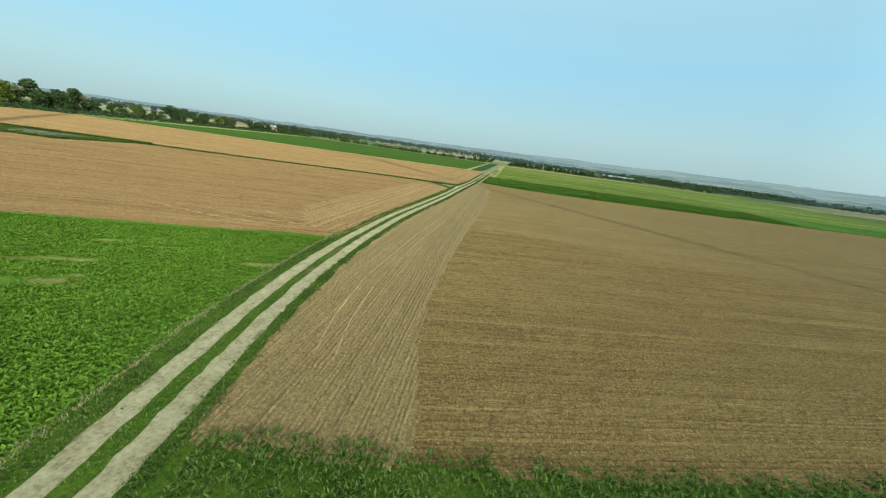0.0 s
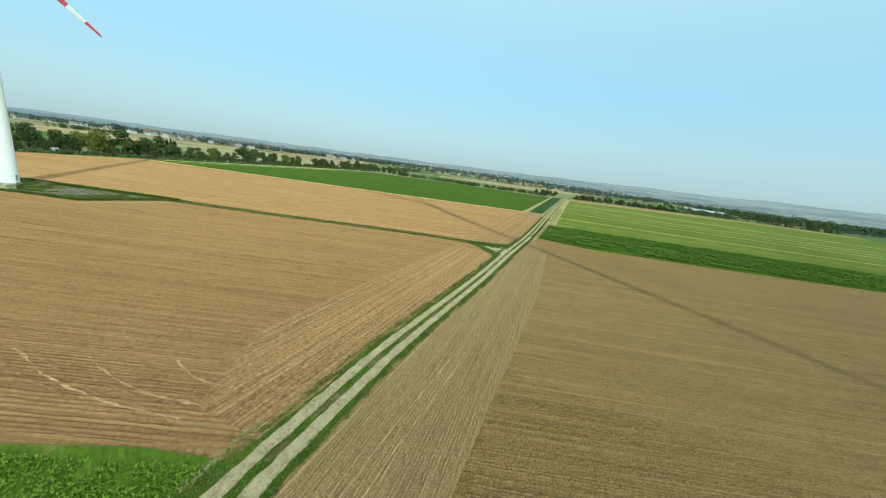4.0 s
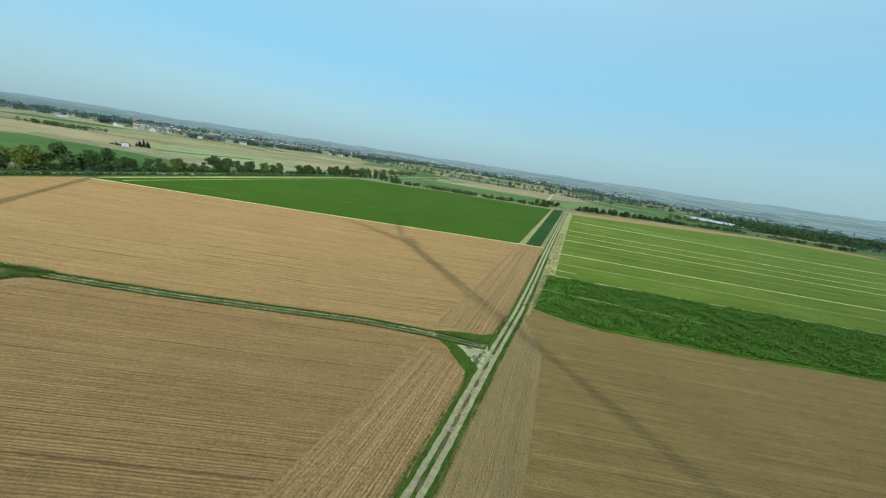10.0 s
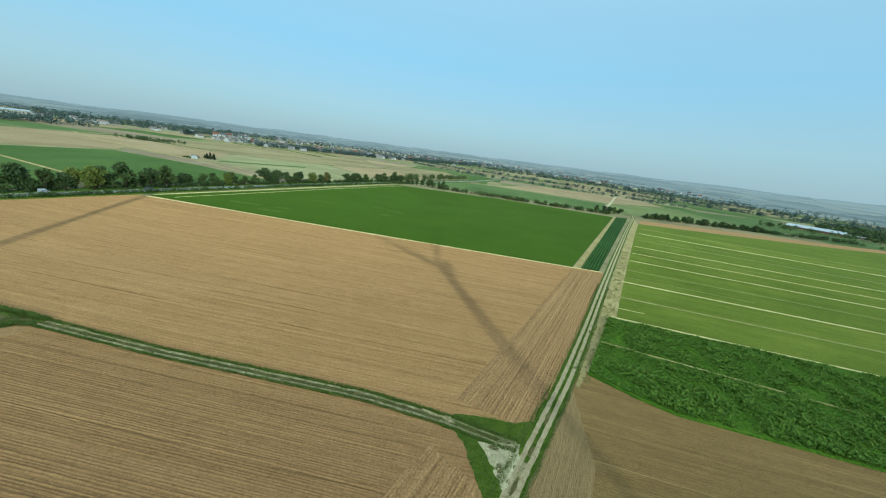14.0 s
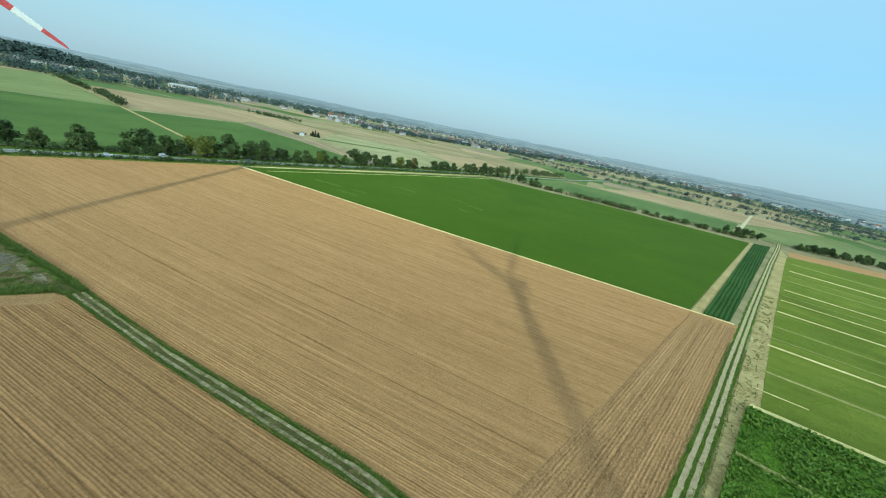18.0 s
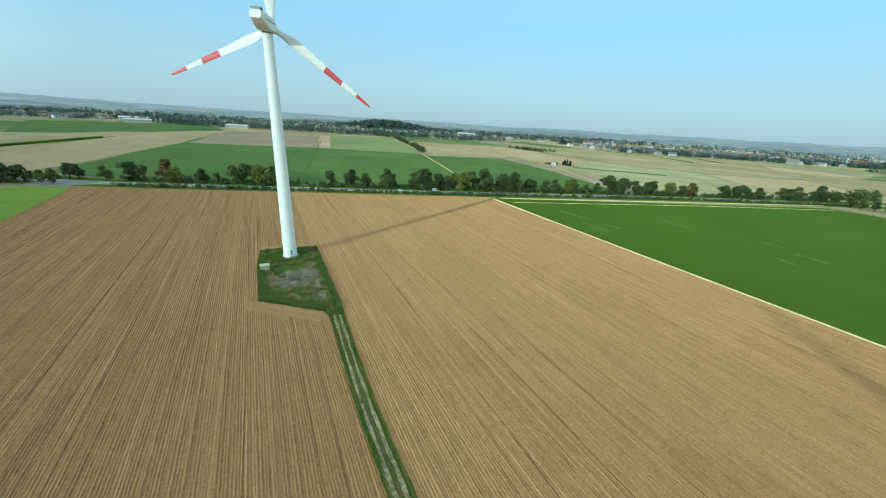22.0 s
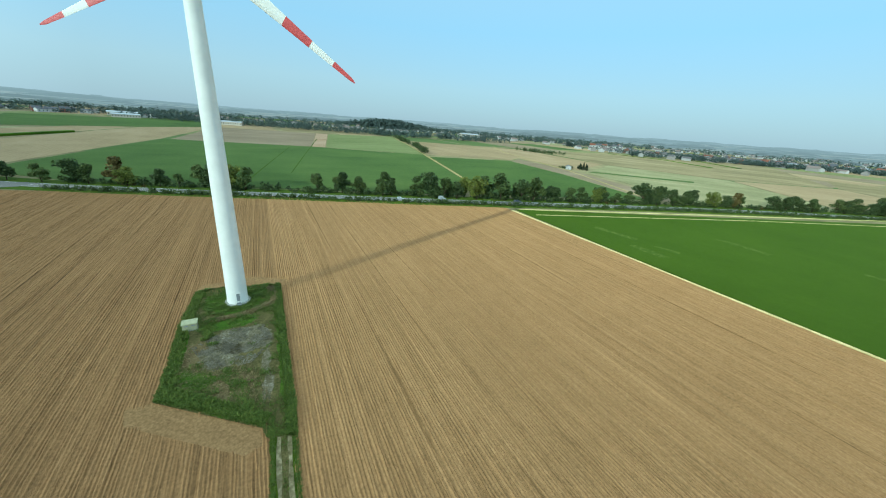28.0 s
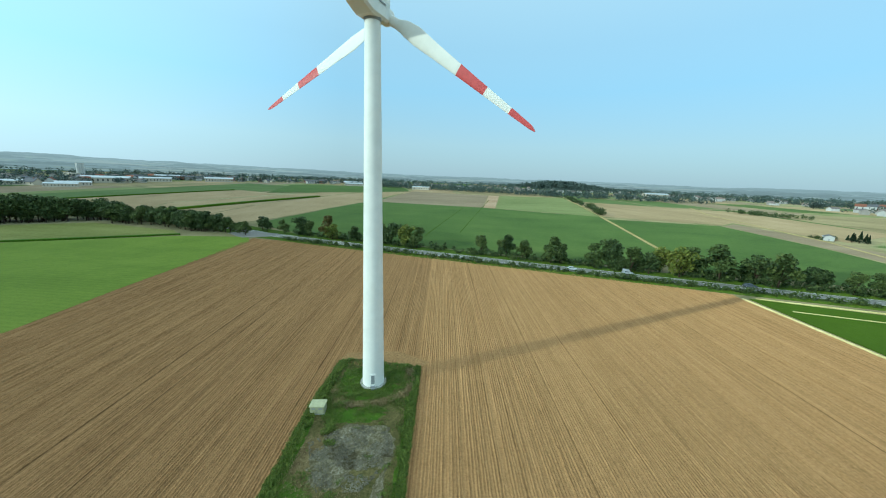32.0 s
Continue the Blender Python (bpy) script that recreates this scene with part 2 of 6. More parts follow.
M_SOIL_R = soil_mat("harrowed_soil_brown", (0.118, 0.070, 0.027), (0.230, 0.143, 0.053), (0.358, 0.231, 0.095), -71, 0.17, 0.46, 1.2, 1.9, 0.42, 0.25, 0.2, 2.6)
M_SOIL_RH = soil_mat("headland_soil_brown", (0.149, 0.097, 0.043), (0.275, 0.180, 0.080), (0.419, 0.285, 0.130), 2, 0.18, 0.28, 1.0, 1.8, 0.45, 0.2, 0.5, 2.4)
M_SOIL_L = soil_mat("stubble_soil_tan", (0.192, 0.109, 0.044), (0.370, 0.214, 0.090), (0.547, 0.328, 0.147), -65.5, 0.55, 0.34, 0.45, 3.0, -0.75, 0.22, 0.15)
M_SOIL_LH = soil_mat("headland_soil_tan", (0.169, 0.096, 0.041), (0.337, 0.197, 0.085), (0.513, 0.309, 0.141), 2, 0.66, 0.42, 0.85, 1.5, 0.22, 0.2, 0.35)
M_SOIL_N = soil_mat("near_stubble_tan", (0.155, 0.088, 0.037), (0.300, 0.171, 0.072), (0.445, 0.265, 0.117), -65.5, 0.55, 0.38, 0.5, 3.0, -0.8, 0.22, 0.15)
M_BEET = row_mat("green_cover_crop", (0.052, 0.076, 0.011), (0.101, 0.156, 0.015), (0.182, 0.250, 0.026), 66, 0.5, 0.1, 0.05, 0.4, 0.03, ((0.25, 0.205, 0.062), 0.09, 0.57))
M_DARKGREEN = row_mat("dark_green_crop", (0.040, 0.069, 0.005), (0.056, 0.092, 0.007), (0.077, 0.117, 0.010), -66, 0.5, 0.05, 0.08, 0.3, 0.012)
M_MEADOW = row_mat("light_green_meadow", (0.098, 0.138, 0.019), (0.152, 0.205, 0.030), (0.215, 0.262, 0.045), 20, 2.0, 0.08, 0.1, 0.4, 0.02)
M_LEEK = row_mat("dark_green_row_crop", (0.018, 0.038, 0.008), (0.033, 0.065, 0.013), (0.056, 0.104, 0.023), 2, 1.5, 0.4, 0.9, 0.3)
M_LIME = row_mat("lime_green_vegetables", (0.085, 0.104, 0.015), (0.138, 0.166, 0.022), (0.215, 0.228, 0.036), -71, 0.6, 0.16, 0.25, 0.6)
M_TALL = row_mat("tall_dark_green_crop", (0.029, 0.065, 0.007), (0.073, 0.137, 0.012), (0.150, 0.225, 0.020), 75, 0.8, 0.1, 0.2, 0.4)
M_PALE_STRIP = earth_mat("pale_dry_strip", (0.320, 0.272, 0.098), (0.544, 0.469, 0.197), (0.768, 0.666, 0.332), 2.0, 0.15)
M_PALELINE = earth_mat("pale_dry_grass_line", (0.396, 0.322, 0.129), (0.616, 0.510, 0.232), (0.748, 0.634, 0.327), 1.5, 0.2)
M_TRAMPLED = earth_mat("trampled_dry_soil", (0.183, 0.143, 0.051), (0.332, 0.262, 0.110), (0.481, 0.395, 0.187), 1.2, 0.12)
M_GRASS = earth_mat("verge_grass", (0.031, 0.054, 0.006), (0.068, 0.108, 0.011), (0.145, 0.174, 0.021), 5.0, 0.35)
M_DRYGRASS = earth_mat("weedy_grass_patchy", (0.050, 0.052, 0.018), (0.112, 0.098, 0.036), (0.205, 0.168, 0.072), 2.4, 0.35)
M_GRAVEL = earth_mat("pale_grit", (0.246, 0.216, 0.126), (0.443, 0.386, 0.233), (0.676, 0.602, 0.385), 3.5, 0.35)
M_RUT = earth_mat("grit_rut_with_weeds", (0.20, 0.150, 0.074), (0.378, 0.303, 0.174), (0.50, 0.415, 0.255), 5.0, 0.9)
M_TRACKRUT = earth_mat("earthy_track_rut", (0.090, 0.080, 0.030), (0.255, 0.215, 0.115), (0.50, 0.43, 0.26), 1.3, 0.5)
M_STONE = earth_mat("grey_crushed_stone", (0.08, 0.072, 0.05), (0.175, 0.158, 0.112), (0.33, 0.30, 0.23), 2.2, 0.3)
M_PAD = earth_mat("stone_with_weeds", (0.066, 0.058, 0.023), (0.148, 0.128, 0.073), (0.350, 0.318, 0.240), 3.2, 0.6)
M_BROWNWEED = earth_mat("withered_weeds", (0.081, 0.059, 0.027), (0.157, 0.119, 0.054), (0.257, 0.204, 0.099), 2.0, 0.35)
M_SOIL_RH2 = soil_mat("turning_strip_soil", (0.147, 0.086, 0.037), (0.318, 0.195, 0.086), (0.483, 0.314, 0.146), -12.7, 0.8, 0.07, 0.6, 2.0, -0.2, 0.2, 0.35)
M_PALESOIL = earth_mat("pale_pressed_soil", (0.26, 0.165, 0.08), (0.40, 0.265, 0.13), (0.54, 0.37, 0.19), 2.4, 0.4)
M_TURNMARK = earth_mat("turned_up_soil", (0.13, 0.072, 0.033), (0.245, 0.140, 0.062), (0.38, 0.23, 0.105), 2.4, 0.6)
M_LUSH = earth_mat("lush_yard_grass", (0.035, 0.068, 0.009), (0.072, 0.130, 0.015), (0.145, 0.205, 0.028), 4.0, 0.35)
M_BALD = earth_mat("thin_tan_cover", (0.10, 0.125, 0.020), (0.19, 0.175, 0.050), (0.31, 0.245, 0.10), 2.6, 0.8)
M_SCAR = earth_mat("thin_trodden_crop", (0.050, 0.085, 0.008), (0.074, 0.110, 0.014), (0.130, 0.150, 0.036), 0.8, 0.4)
M_THINCROP = earth_mat("thin_dry_crop_line", (0.17, 0.17, 0.05), (0.28, 0.26, 0.09), (0.40, 0.36, 0.15), 1.6, 0.15)
M_ASPHALT = earth_mat("worn_asphalt", (0.125, 0.121, 0.112), (0.200, 0.190, 0.173), (0.275, 0.259, 0.235), 3.0, 0.05, 0.8, 0.1)
M_WHITE = paint_mat("white_coating", (0.84, 0.83, 0.77), 0.5, 0.04, 0.4)
M_RED = paint_mat("red_marking_paint", (0.58, 0.10, 0.10), 0.4, 0.08)
M_GREYSTEEL = paint_mat("grey_steel", (0.30, 0.31, 0.31), 0.5, 0.1)
M_CONCRETE = paint_mat("grey_concrete", (0.42, 0.41, 0.37), 0.85, 0.15)
M_BOXGREEN = paint_mat("pale_green_cabinet", (0.413, 0.401, 0.242), 0.6, 0.12)
M_BOXROOF = paint_mat("pale_olive_roof", (0.480, 0.472, 0.284), 0.7, 0.15)
M_BARK = paint_mat("bark", (0.09, 0.065, 0.045), 0.95, 0.25, 3.0)
M_LEAF = leaf_mat("leaves_green", (0.030, 0.046, 0.013), (0.072, 0.102, 0.026), (0.155, 0.180, 0.050))
M_LEAF_D = leaf_mat("leaves_dark", (0.024, 0.040, 0.014), (0.056, 0.082, 0.025), (0.120, 0.150, 0.044))
M_LEAF_Y = leaf_mat("leaves_yellowing", (0.054, 0.075, 0.011), (0.125, 0.149, 0.025), (0.218, 0.224, 0.040))
M_LEAF_O = leaf_mat("leaves_rusty", (0.057, 0.044, 0.012), (0.114, 0.088, 0.024), (0.180, 0.138, 0.040))
M_CONIFER = leaf_mat("conifer_needles", (0.006, 0.016, 0.006), (0.015, 0.032, 0.012), (0.03, 0.055, 0.02))
M_BLADEGRASS = leaf_mat("grass_blades", (0.040, 0.064, 0.009), (0.096, 0.136, 0.018), (0.205, 0.228, 0.042))
M_BEETLEAF = leaf_mat("cover_crop_leaves", (0.072, 0.124, 0.008), (0.132, 0.211, 0.014), (0.215, 0.299, 0.026))
M_TALLLEAF = leaf_mat("tall_crop_leaves", (0.055, 0.103, 0.009), (0.095, 0.164, 0.015), (0.160, 0.222, 0.024))
M_CLOD = leaf_mat("soil_clods", (0.150, 0.097, 0.036), (0.330, 0.220, 0.086), (0.580, 0.405, 0.175), 0.95)

# ---------- ground form ----------
def gz(x):
    """The ground falls gently from west to east."""
    return -0.019 * 400 * math.tanh((x + 149.6) / 400)


XS = [-4900, -4000, -3200, -2600, -2000, -1700, -1400, -1200, -1000, -900, -800, -700] + list(range(-620, 420, 20)) + [500, 600, 700, 800, 900, 1000, 1200, 1400, 1700, 2000, 2600, 3200, 4000, 4900]


GZS = [gz(x) for x in XS]


def flush_z(x):
    """Height of the faceted sheet, which bends at the lines XS only."""
    for a, b in zip(XS, XS[1:]):
        if x <= b:
            return gz(a) + (gz(b) - gz(a)) * (x - a) / (b - a)
    return gz(XS[-1])


AZ = (-180, -60, -30, 0, 20, 45, 75, 120, 140, 165, 180)
TOP = (92, 98, 96, 76, 68, 60, 52, 52, 64, 94, 92)


def land_z(x, y):
    """Height of the land, which rises towards the horizon far off."""
    r = math.hypot(x + 120, y - 120)
    k = min(1.0, max(0.0, (r - 1700) / 2700))
    k = k * k * (3 - 2 * k)
    return flush_z(x) if k == 0 else flush_z(x) * (1 - k) + k * (float(np.interp(math.degrees(math.atan2(-x - 120, y - 120)), AZ, TOP)) - 8)


def mesh_ob(name, verts, faces, mat, parent=None, smooth=False):
    me = bpy.data.meshes.new(name)
    me.from_pydata([tuple(v) for v in verts], [], faces)
    me.materials.append(mat)
    if smooth:
        me.shade_smooth()
    ob = new(name, me)
    ob.parent = parent
    return ob


def part(name, bm, mat, parent=None, label="", smooth=False):
    me = bpy.data.meshes.new(name)
    bm.to_mesh(me)
    bm.free()
    me.materials.append(mat)
    if smooth:
        me.shade_smooth()
    ob = new(name, me)
    ob.parent = parent
    if label:
        ob["label"] = label
    return ob


def sheet(name, pts, lift, mat, label, category, parent=None, kind="structure"):
    """A patch of land draped on the ground, lifted by its thickness, with sides down to the ground."""
    bm = bmesh.new()
    vs = [bm.verts.new((x, y, 0)) for x, y in pts]
    fa = bm.faces.new(vs)
    fa.normal_update()
    if fa.normal.z < 0:
        fa.normal_flip()
    lo, hi = min(p[0] for p in pts), max(p[0] for p in pts)
    for x in XS:
        if lo < x < hi:
            bmesh.ops.bisect_plane(bm, geom=bm.verts[:] + bm.edges[:] + bm.faces[:], plane_co=(x, 0, 0), plane_no=(1, 0, 0))
    for v in bm.verts:
        v.co.z = flush_z(v.co.x) + lift
    rim = [e for e in bm.edges if len(e.link_faces) == 1]
    out = bmesh.ops.extrude_edge_only(bm, edges=rim)
    for g in out["geom"]:
        if isinstance(g, bmesh.types.BMVert):
            g.co.z = flush_z(g.co.x) - 0.02
    bmesh.ops.triangulate(bm, faces=[f for f in bm.faces if len(f.verts) > 4])
    ob = part(name, bm, mat, parent)
    if parent is None:
        tagged(ob, label, category, kind=kind)
    return ob


def offset_line(line, d):
    """The polyline moved sideways by d (to its right)."""
    out = []
    for i, p in enumerate(line):
        a, b = Vector(line[max(i - 1, 0)]), Vector(line[min(i + 1, len(line) - 1)])
        t = (b - a).normalized()
        e = d[i] if isinstance(d, list) else d
        out.append((p[0] + t.y * e, p[1] - t.x * e))
    return out


def dense(line, step):
    out = []
    for a, b in zip(line, line[1:]):
        n = max(1, int(math.dist(a, b) / step))
        out += [(a[0] + (b[0] - a[0]) * i / n, a[1] + (b[1] - a[1]) * i / n) for i in range(n)]
    return out + [line[-1]]


def smoothed(line, step, times=3):
    pts = dense(line, step)
    for _ in range(times):
        pts = [pts[0]] + [tuple((Vector(a) + 2 * Vector(b) + Vector(c)) / 4) for a, b, c in zip(pts, pts[1:], pts[2:])] + [pts[-1]]
    return pts


def ribbon(name, line, d0, d1, lift, mat, label="", category="", parent=None, wobble=0.0, seed=0, kind="structure"):
    """A strip of land along a line, between two sideways distances, with ragged edges."""
    rng = random.Random(seed)
    a = [(x + rng.uniform(-wobble, wobble), y + rng.uniform(-wobble, wobble)) for x, y in offset_line(line, d0)]
    b = [(x + rng.uniform(-wobble, wobble), y + rng.uniform(-wobble, wobble)) for x, y in offset_line(line, d1)]
    verts, faces = [], []
    n = len(line)
    for p, z in ((a, -0.02), (a, lift), (b, lift), (b, -0.02)):
        verts += [(x, y, flush_z(x) + z) for x, y in p]
    for k in range(3):
        faces += [(k * n + i, k * n + i + 1, (k + 1) * n + i + 1, (k + 1) * n + i) for i in range(n - 1)]
    faces = [tuple(reversed(q)) for q in faces]
    ob = mesh_ob(name, verts, faces, mat, parent)
    if parent is None:
        tagged(ob, label, category, kind=kind)
    elif label:
        ob["label"] = label
    return ob


def in_outline(pts, x, y):
    """Which of the places lie inside a polygon."""
    ok = np.zeros(len(x), bool)
    for (x0, y0), (x1, y1) in zip(pts, list(pts[1:]) + list(pts[:1])):
        if y0 != y1:
            ok ^= ((y0 > y) != (y1 > y)) & (x < (x1 - x0) * (y - y0) / (y1 - y0) + x0)
    return ok


def ridges(field, pts, heading, spacing, height, lift, mat, seed, step=1.3, rough=0.25, skip=(), lane=6):
    """Soil ridges of a worked field: one long uneven ridge a drill row, with a sunken wheel row now and then."""
    rng = np.random.default_rng(seed)
    u, v = np.array((-math.sin(radians(heading)), math.cos(radians(heading)))), np.array((math.cos(radians(heading)), math.sin(radians(heading))))
    p = np.array(pts)
    a, b = p @ v, p @ u
    verts, faces, have = [], [], 0
    tone = 1.0
    for k in range(int(a.min() / spacing) + 1, int(a.max() / spacing)):
        at = (k + rng.uniform(-0.16, 0.16)) * spacing
        if k % lane == 0:
            tone = rng.uniform(0.75, 1.2)
        cuts = sorted(b0 + (at - a0) * (b1 - b0) / (a1 - a0) for a0, a1, b0, b1 in zip(a, np.roll(a, -1), b, np.roll(b, -1)) if (a0 > at) != (a1 > at))
        tall = height * tone * rng.uniform(0.7, 1.25) * (0.25 if k % lane == 0 and rng.random() < 0.75 else 1.0)
        for lo, hi in zip(cuts[::2], cuts[1::2]):
            n = int((hi - lo) / step) + 2
            if hi - lo < 2 * step:
                continue
            bb = np.linspace(lo, hi, n) + rng.uniform(-0.3, 0.3, n) * step
            wave = at + 0.35 * np.sin(bb * 0.031 + seed)
            rows_ = []
            for off, z in ((-0.5, 0.0), (0.0, 1.0), (0.5, 0.0)):
                q = (wave + (off + (rng.uniform(-0.16, 0.16, n) if z else 0)) * spacing)[:, None] * v + bb[:, None] * u
                h = np.full(n, lift) + z * tall * (1 + rough * rng.normal(size=n))
                for sk in skip:
                    h[in_outline(sk, q[:, 0], q[:, 1])] = -0.03
                rows_.append(np.c_[q, np.interp(q[:, 0], XS, GZS) + h])
            verts.append(np.concatenate(rows_))
            i = np.arange(n - 1)[:, None] + have
            faces.append(np.concatenate([i + np.array((r * n + n, r * n + n + 1, r * n + 1, r * n)) for r in (0, 1)]))
            have += 3 * n
    ob = mesh_ob("soil_ridges", np.concatenate(verts).tolist(), np.concatenate(faces).tolist(), mat, field)
    ob["kind"] = "stuff"
    return ob


def ring(bm, r0, z0, r1, z1, n=24, cx=0.0, cy=0.0):
    """A frustum with caps."""
    bot = [bm.verts.new((cx + r0 * math.cos(2 * math.pi * i / n), cy + r0 * math.sin(2 * math.pi * i / n), z0)) for i in range(n)]
    top = [bm.verts.new((cx + r1 * math.cos(2 * math.pi * i / n), cy + r1 * math.sin(2 * math.pi * i / n), z1)) for i in range(n)]
    for i in range(n):
        bm.faces.new((bot[i], bot[(i + 1) % n], top[(i + 1) % n], top[i]))
    bm.faces.new(list(reversed(bot)))
    bm.faces.new(top)
    return bm


def box(bm, x0, y0, z0, x1, y1, z1, bevel=0.0):
    vs = [bm.verts.new((x, y, z)) for z in (z0, z1) for x, y in ((x0, y0), (x1, y0), (x1, y1), (x0, y1))]
    fs = [bm.faces.new([vs[i] for i in q]) for q in ((3, 2, 1, 0), (4, 5, 6, 7), (0, 1, 5, 4), (1, 2, 6, 5), (2, 3, 7, 6), (3, 0, 4, 7))]
    if bevel:
        bmesh.ops.bevel(bm, geom=list({e for f in fs for e in f.edges}), offset=bevel, segments=2, affect="EDGES")
    return bm


def thing(name, x, y, z, turn=0.0, label="", category="", group="", kind=""):
    ob = new(name)
    ob.empty_display_size = 0.5
    ob.matrix_world = pose(x, y, z, 0, 0, turn)
    return tagged(ob, label, category, group, kind)

# ---------- ground ----------
YS = [-4900, -3000, -1800, -1000, -500, -200, 0, 200, 400, 600, 900, 1400, 2200, 3200, 4900]
gv = [(x, y, flush_z(x)) for y in YS for x in XS]
gf = [(j * len(XS) + i, j * len(XS) + i + 1, (j + 1) * len(XS) + i + 1, (j + 1) * len(XS) + i) for j in range(len(YS) - 1) for i in range(len(XS) - 1)]
M_PLAIN = earth_mat("mixed_farmland", (0.13, 0.12, 0.055), (0.22, 0.19, 0.095), (0.32, 0.27, 0.14), 0.05, 0.004, 0.95, 0.0)
tagged(mesh_ob("ground", gv, gf, M_PLAIN), "wide flat tan and green farmland plain", "ground", kind="structure")

# ---------- fields near the path ----------
ROAD = [(6, -60), (-2, -35), (-8, -14), (-11, -2), (-13, 7), (-14.4, 12), (-16.2, 19), (-17.9, 29), (-19, 40), (-19.8, 58), (-19.2, 82), (-19, 95), (-19.2, 121), (-18.8, 155), (-19.5, 190), (-20.5, 222), (-22.3, 297), (-25, 440), (-26, 540), (-27.5, 600), (-33, 640)]
ROADP = smoothed(ROAD, 2.5)
TRACK = [(-21.5, 128.5), (-26, 127), (-32, 126), (-50, 120.0), (-78, 106.9), (-88.2, 102.1), (-102.7, 96.05), (-120, 89.0)]
TRACKP = smoothed(TRACK, 2.0)


def road_x(y):
    for a, b in zip(ROADP, ROADP[1:]):
        if a[1] <= y <= b[1]:
            return a[0] + (b[0] - a[0]) * (y - a[1]) / (b[1] - a[1])
    return ROADP[-1][0]


def along(y0, y1, off, step=8):
    n = max(2, int(abs(y1 - y0) / step) + 1)
    return [(road_x(y0 + (y1 - y0) * i / (n - 1)) + off, y0 + (y1 - y0) * i / (n - 1)) for i in range(n)]


EDGE_W = [(-160, -200), (-205, -130), (-227, -78), (-238, -15), (-245, 49), (-252, 150)]
P_R = along(9.5, 162.5, 2.0) + [(-4, 162), (4, 162), (41, 174), (83, 190), (300, 274), (300, 100), (11, 14.5), (2, 11.8)]
P_RH = along(8.8, 152, 2.1) + [(-9, 133), (-6.4, 89), (-6.3, 47), (-5.8, 29), (-4.6, 20), (-2.6, 12.5), (-2.2, 10.6)]
P_L = offset_line(TRACK[1:], 1.5) + [(-122, 89.2), (-157.9, 73.2), (-246.5, 32.7), (-245, 49), (-250.5, 150.5)] + [(-172, 188.4), (-115, 216.4), (-38, 254.3)] + along(260, 131, -2.1)
P_LH = [(-26, 133), (-35.5, 131.5), (-36.5, 246), (-37.5, 252.5)] + along(257, 133, -2.2)
P_N = along(40, 118, -2.1) + offset_line(TRACK[2:], -1.4) + [(-117.5, 86.5), (-121, 71.5), (-151, 58), (-157.9, 73.2), (-246.5, 32.7), (-238, -15), (-228, -70), (-126, -19), (-118, -26), (-75, 12), (-50, 25.5), (-30, 34.5)]
P_NH = along(41, 117, -2.2) + [(-33.5, 119), (-34.5, 71), (-34, 52), (-28, 41)]
P_TURN_W = [(-158.1, 73.4), (-160.9, 74.4), (-161.6, 66), (-158.5, 61), (-155.9, 56.6), (-152.8, 57.0), (-156.0, 61.8)]
P_JUNC = [(-34.0, 127.6), (-29.9, 130.4), (-23.9, 133.2), (-21.3, 136.2), (-19.5, 136), (-19.5, 110.8), (-21.2, 112.0), (-22.2, 116.2), (-25.5, 119.2), (-29.0, 122.7), (-32, 124.4)]
P_TURN_E = [(-120.8, 70.2), (-117.0, 87.0), (-114.6, 88.6), (-113.0, 86.9), (-117.0, 69.6), (-119.5, 67.6)]
sheet("trim", [(-46, 26), (-30, 30), (-17, 30), (-17.5, 44), (-30, 42), (-46, 34)], 0.04, M_SOIL_LH, "bare soil at the crop's corner", "ground")
sheet("verge", [(-17, -12), (-20, 14), (-14, 15), (-4, 13), (14, 17), (30, 10), (8, -14)], 0.045, M_GRASS, "green weeds at the field's corner", "verge")
f_ = sheet("field", P_R, 0.05, M_SOIL_R, "harrowed brown field with faint drill rows", "field")
ridges(f_, along(10.5, 62, 3.0) + [(70, 62), (70, 32), (11, 15.0), (2, 12.4)], -71, 0.30, 0.055, 0.045, M_SOIL_R, 1, 0.45, 0.75, (P_RH,), 9)
f_ = sheet("field", P_RH, 0.075, M_SOIL_RH, "brown headland strip with lengthwise tyre rows", "field")
ridges(f_, P_RH, 4, 0.27, 0.05, 0.07, M_SOIL_RH, 2, 0.6, 0.6, (), 7)
f_ = sheet("field", P_L, 0.05, M_SOIL_L, "tan harvested field with long tillage streaks", "field")
ridges(f_, P_L, -65.5, 0.45, 0.100, 0.045, M_SOIL_L, 3, 1.4, 0.26, (P_LH, P_TURN_W, P_JUNC), 6)
f_ = sheet("field", P_LH, 0.075, M_SOIL_LH, "tan headland with coarse lengthwise rows", "field")
ridges(f_, P_LH, 1, 0.60, 0.125, 0.07, M_SOIL_LH, 4, 0.7, 0.55, (P_JUNC,), 5)
f_ = sheet("field", P_N, 0.052, M_SOIL_N, "tan stubble field beside the track", "field")
ridges(f_, P_N, -65.5, 0.43, 0.098, 0.045, M_SOIL_N, 5, 1.5, 0.28, (P_NH, P_TURN_E, P_TURN_W, P_JUNC), 6)
f_ = sheet("field", P_NH, 0.077, M_SOIL_LH, "tan headland with coarse lengthwise rows", "field")
ridges(f_, P_NH, 1, 0.52, 0.085, 0.07, M_SOIL_LH, 6, 0.9, 0.4, (P_JUNC,), 5)
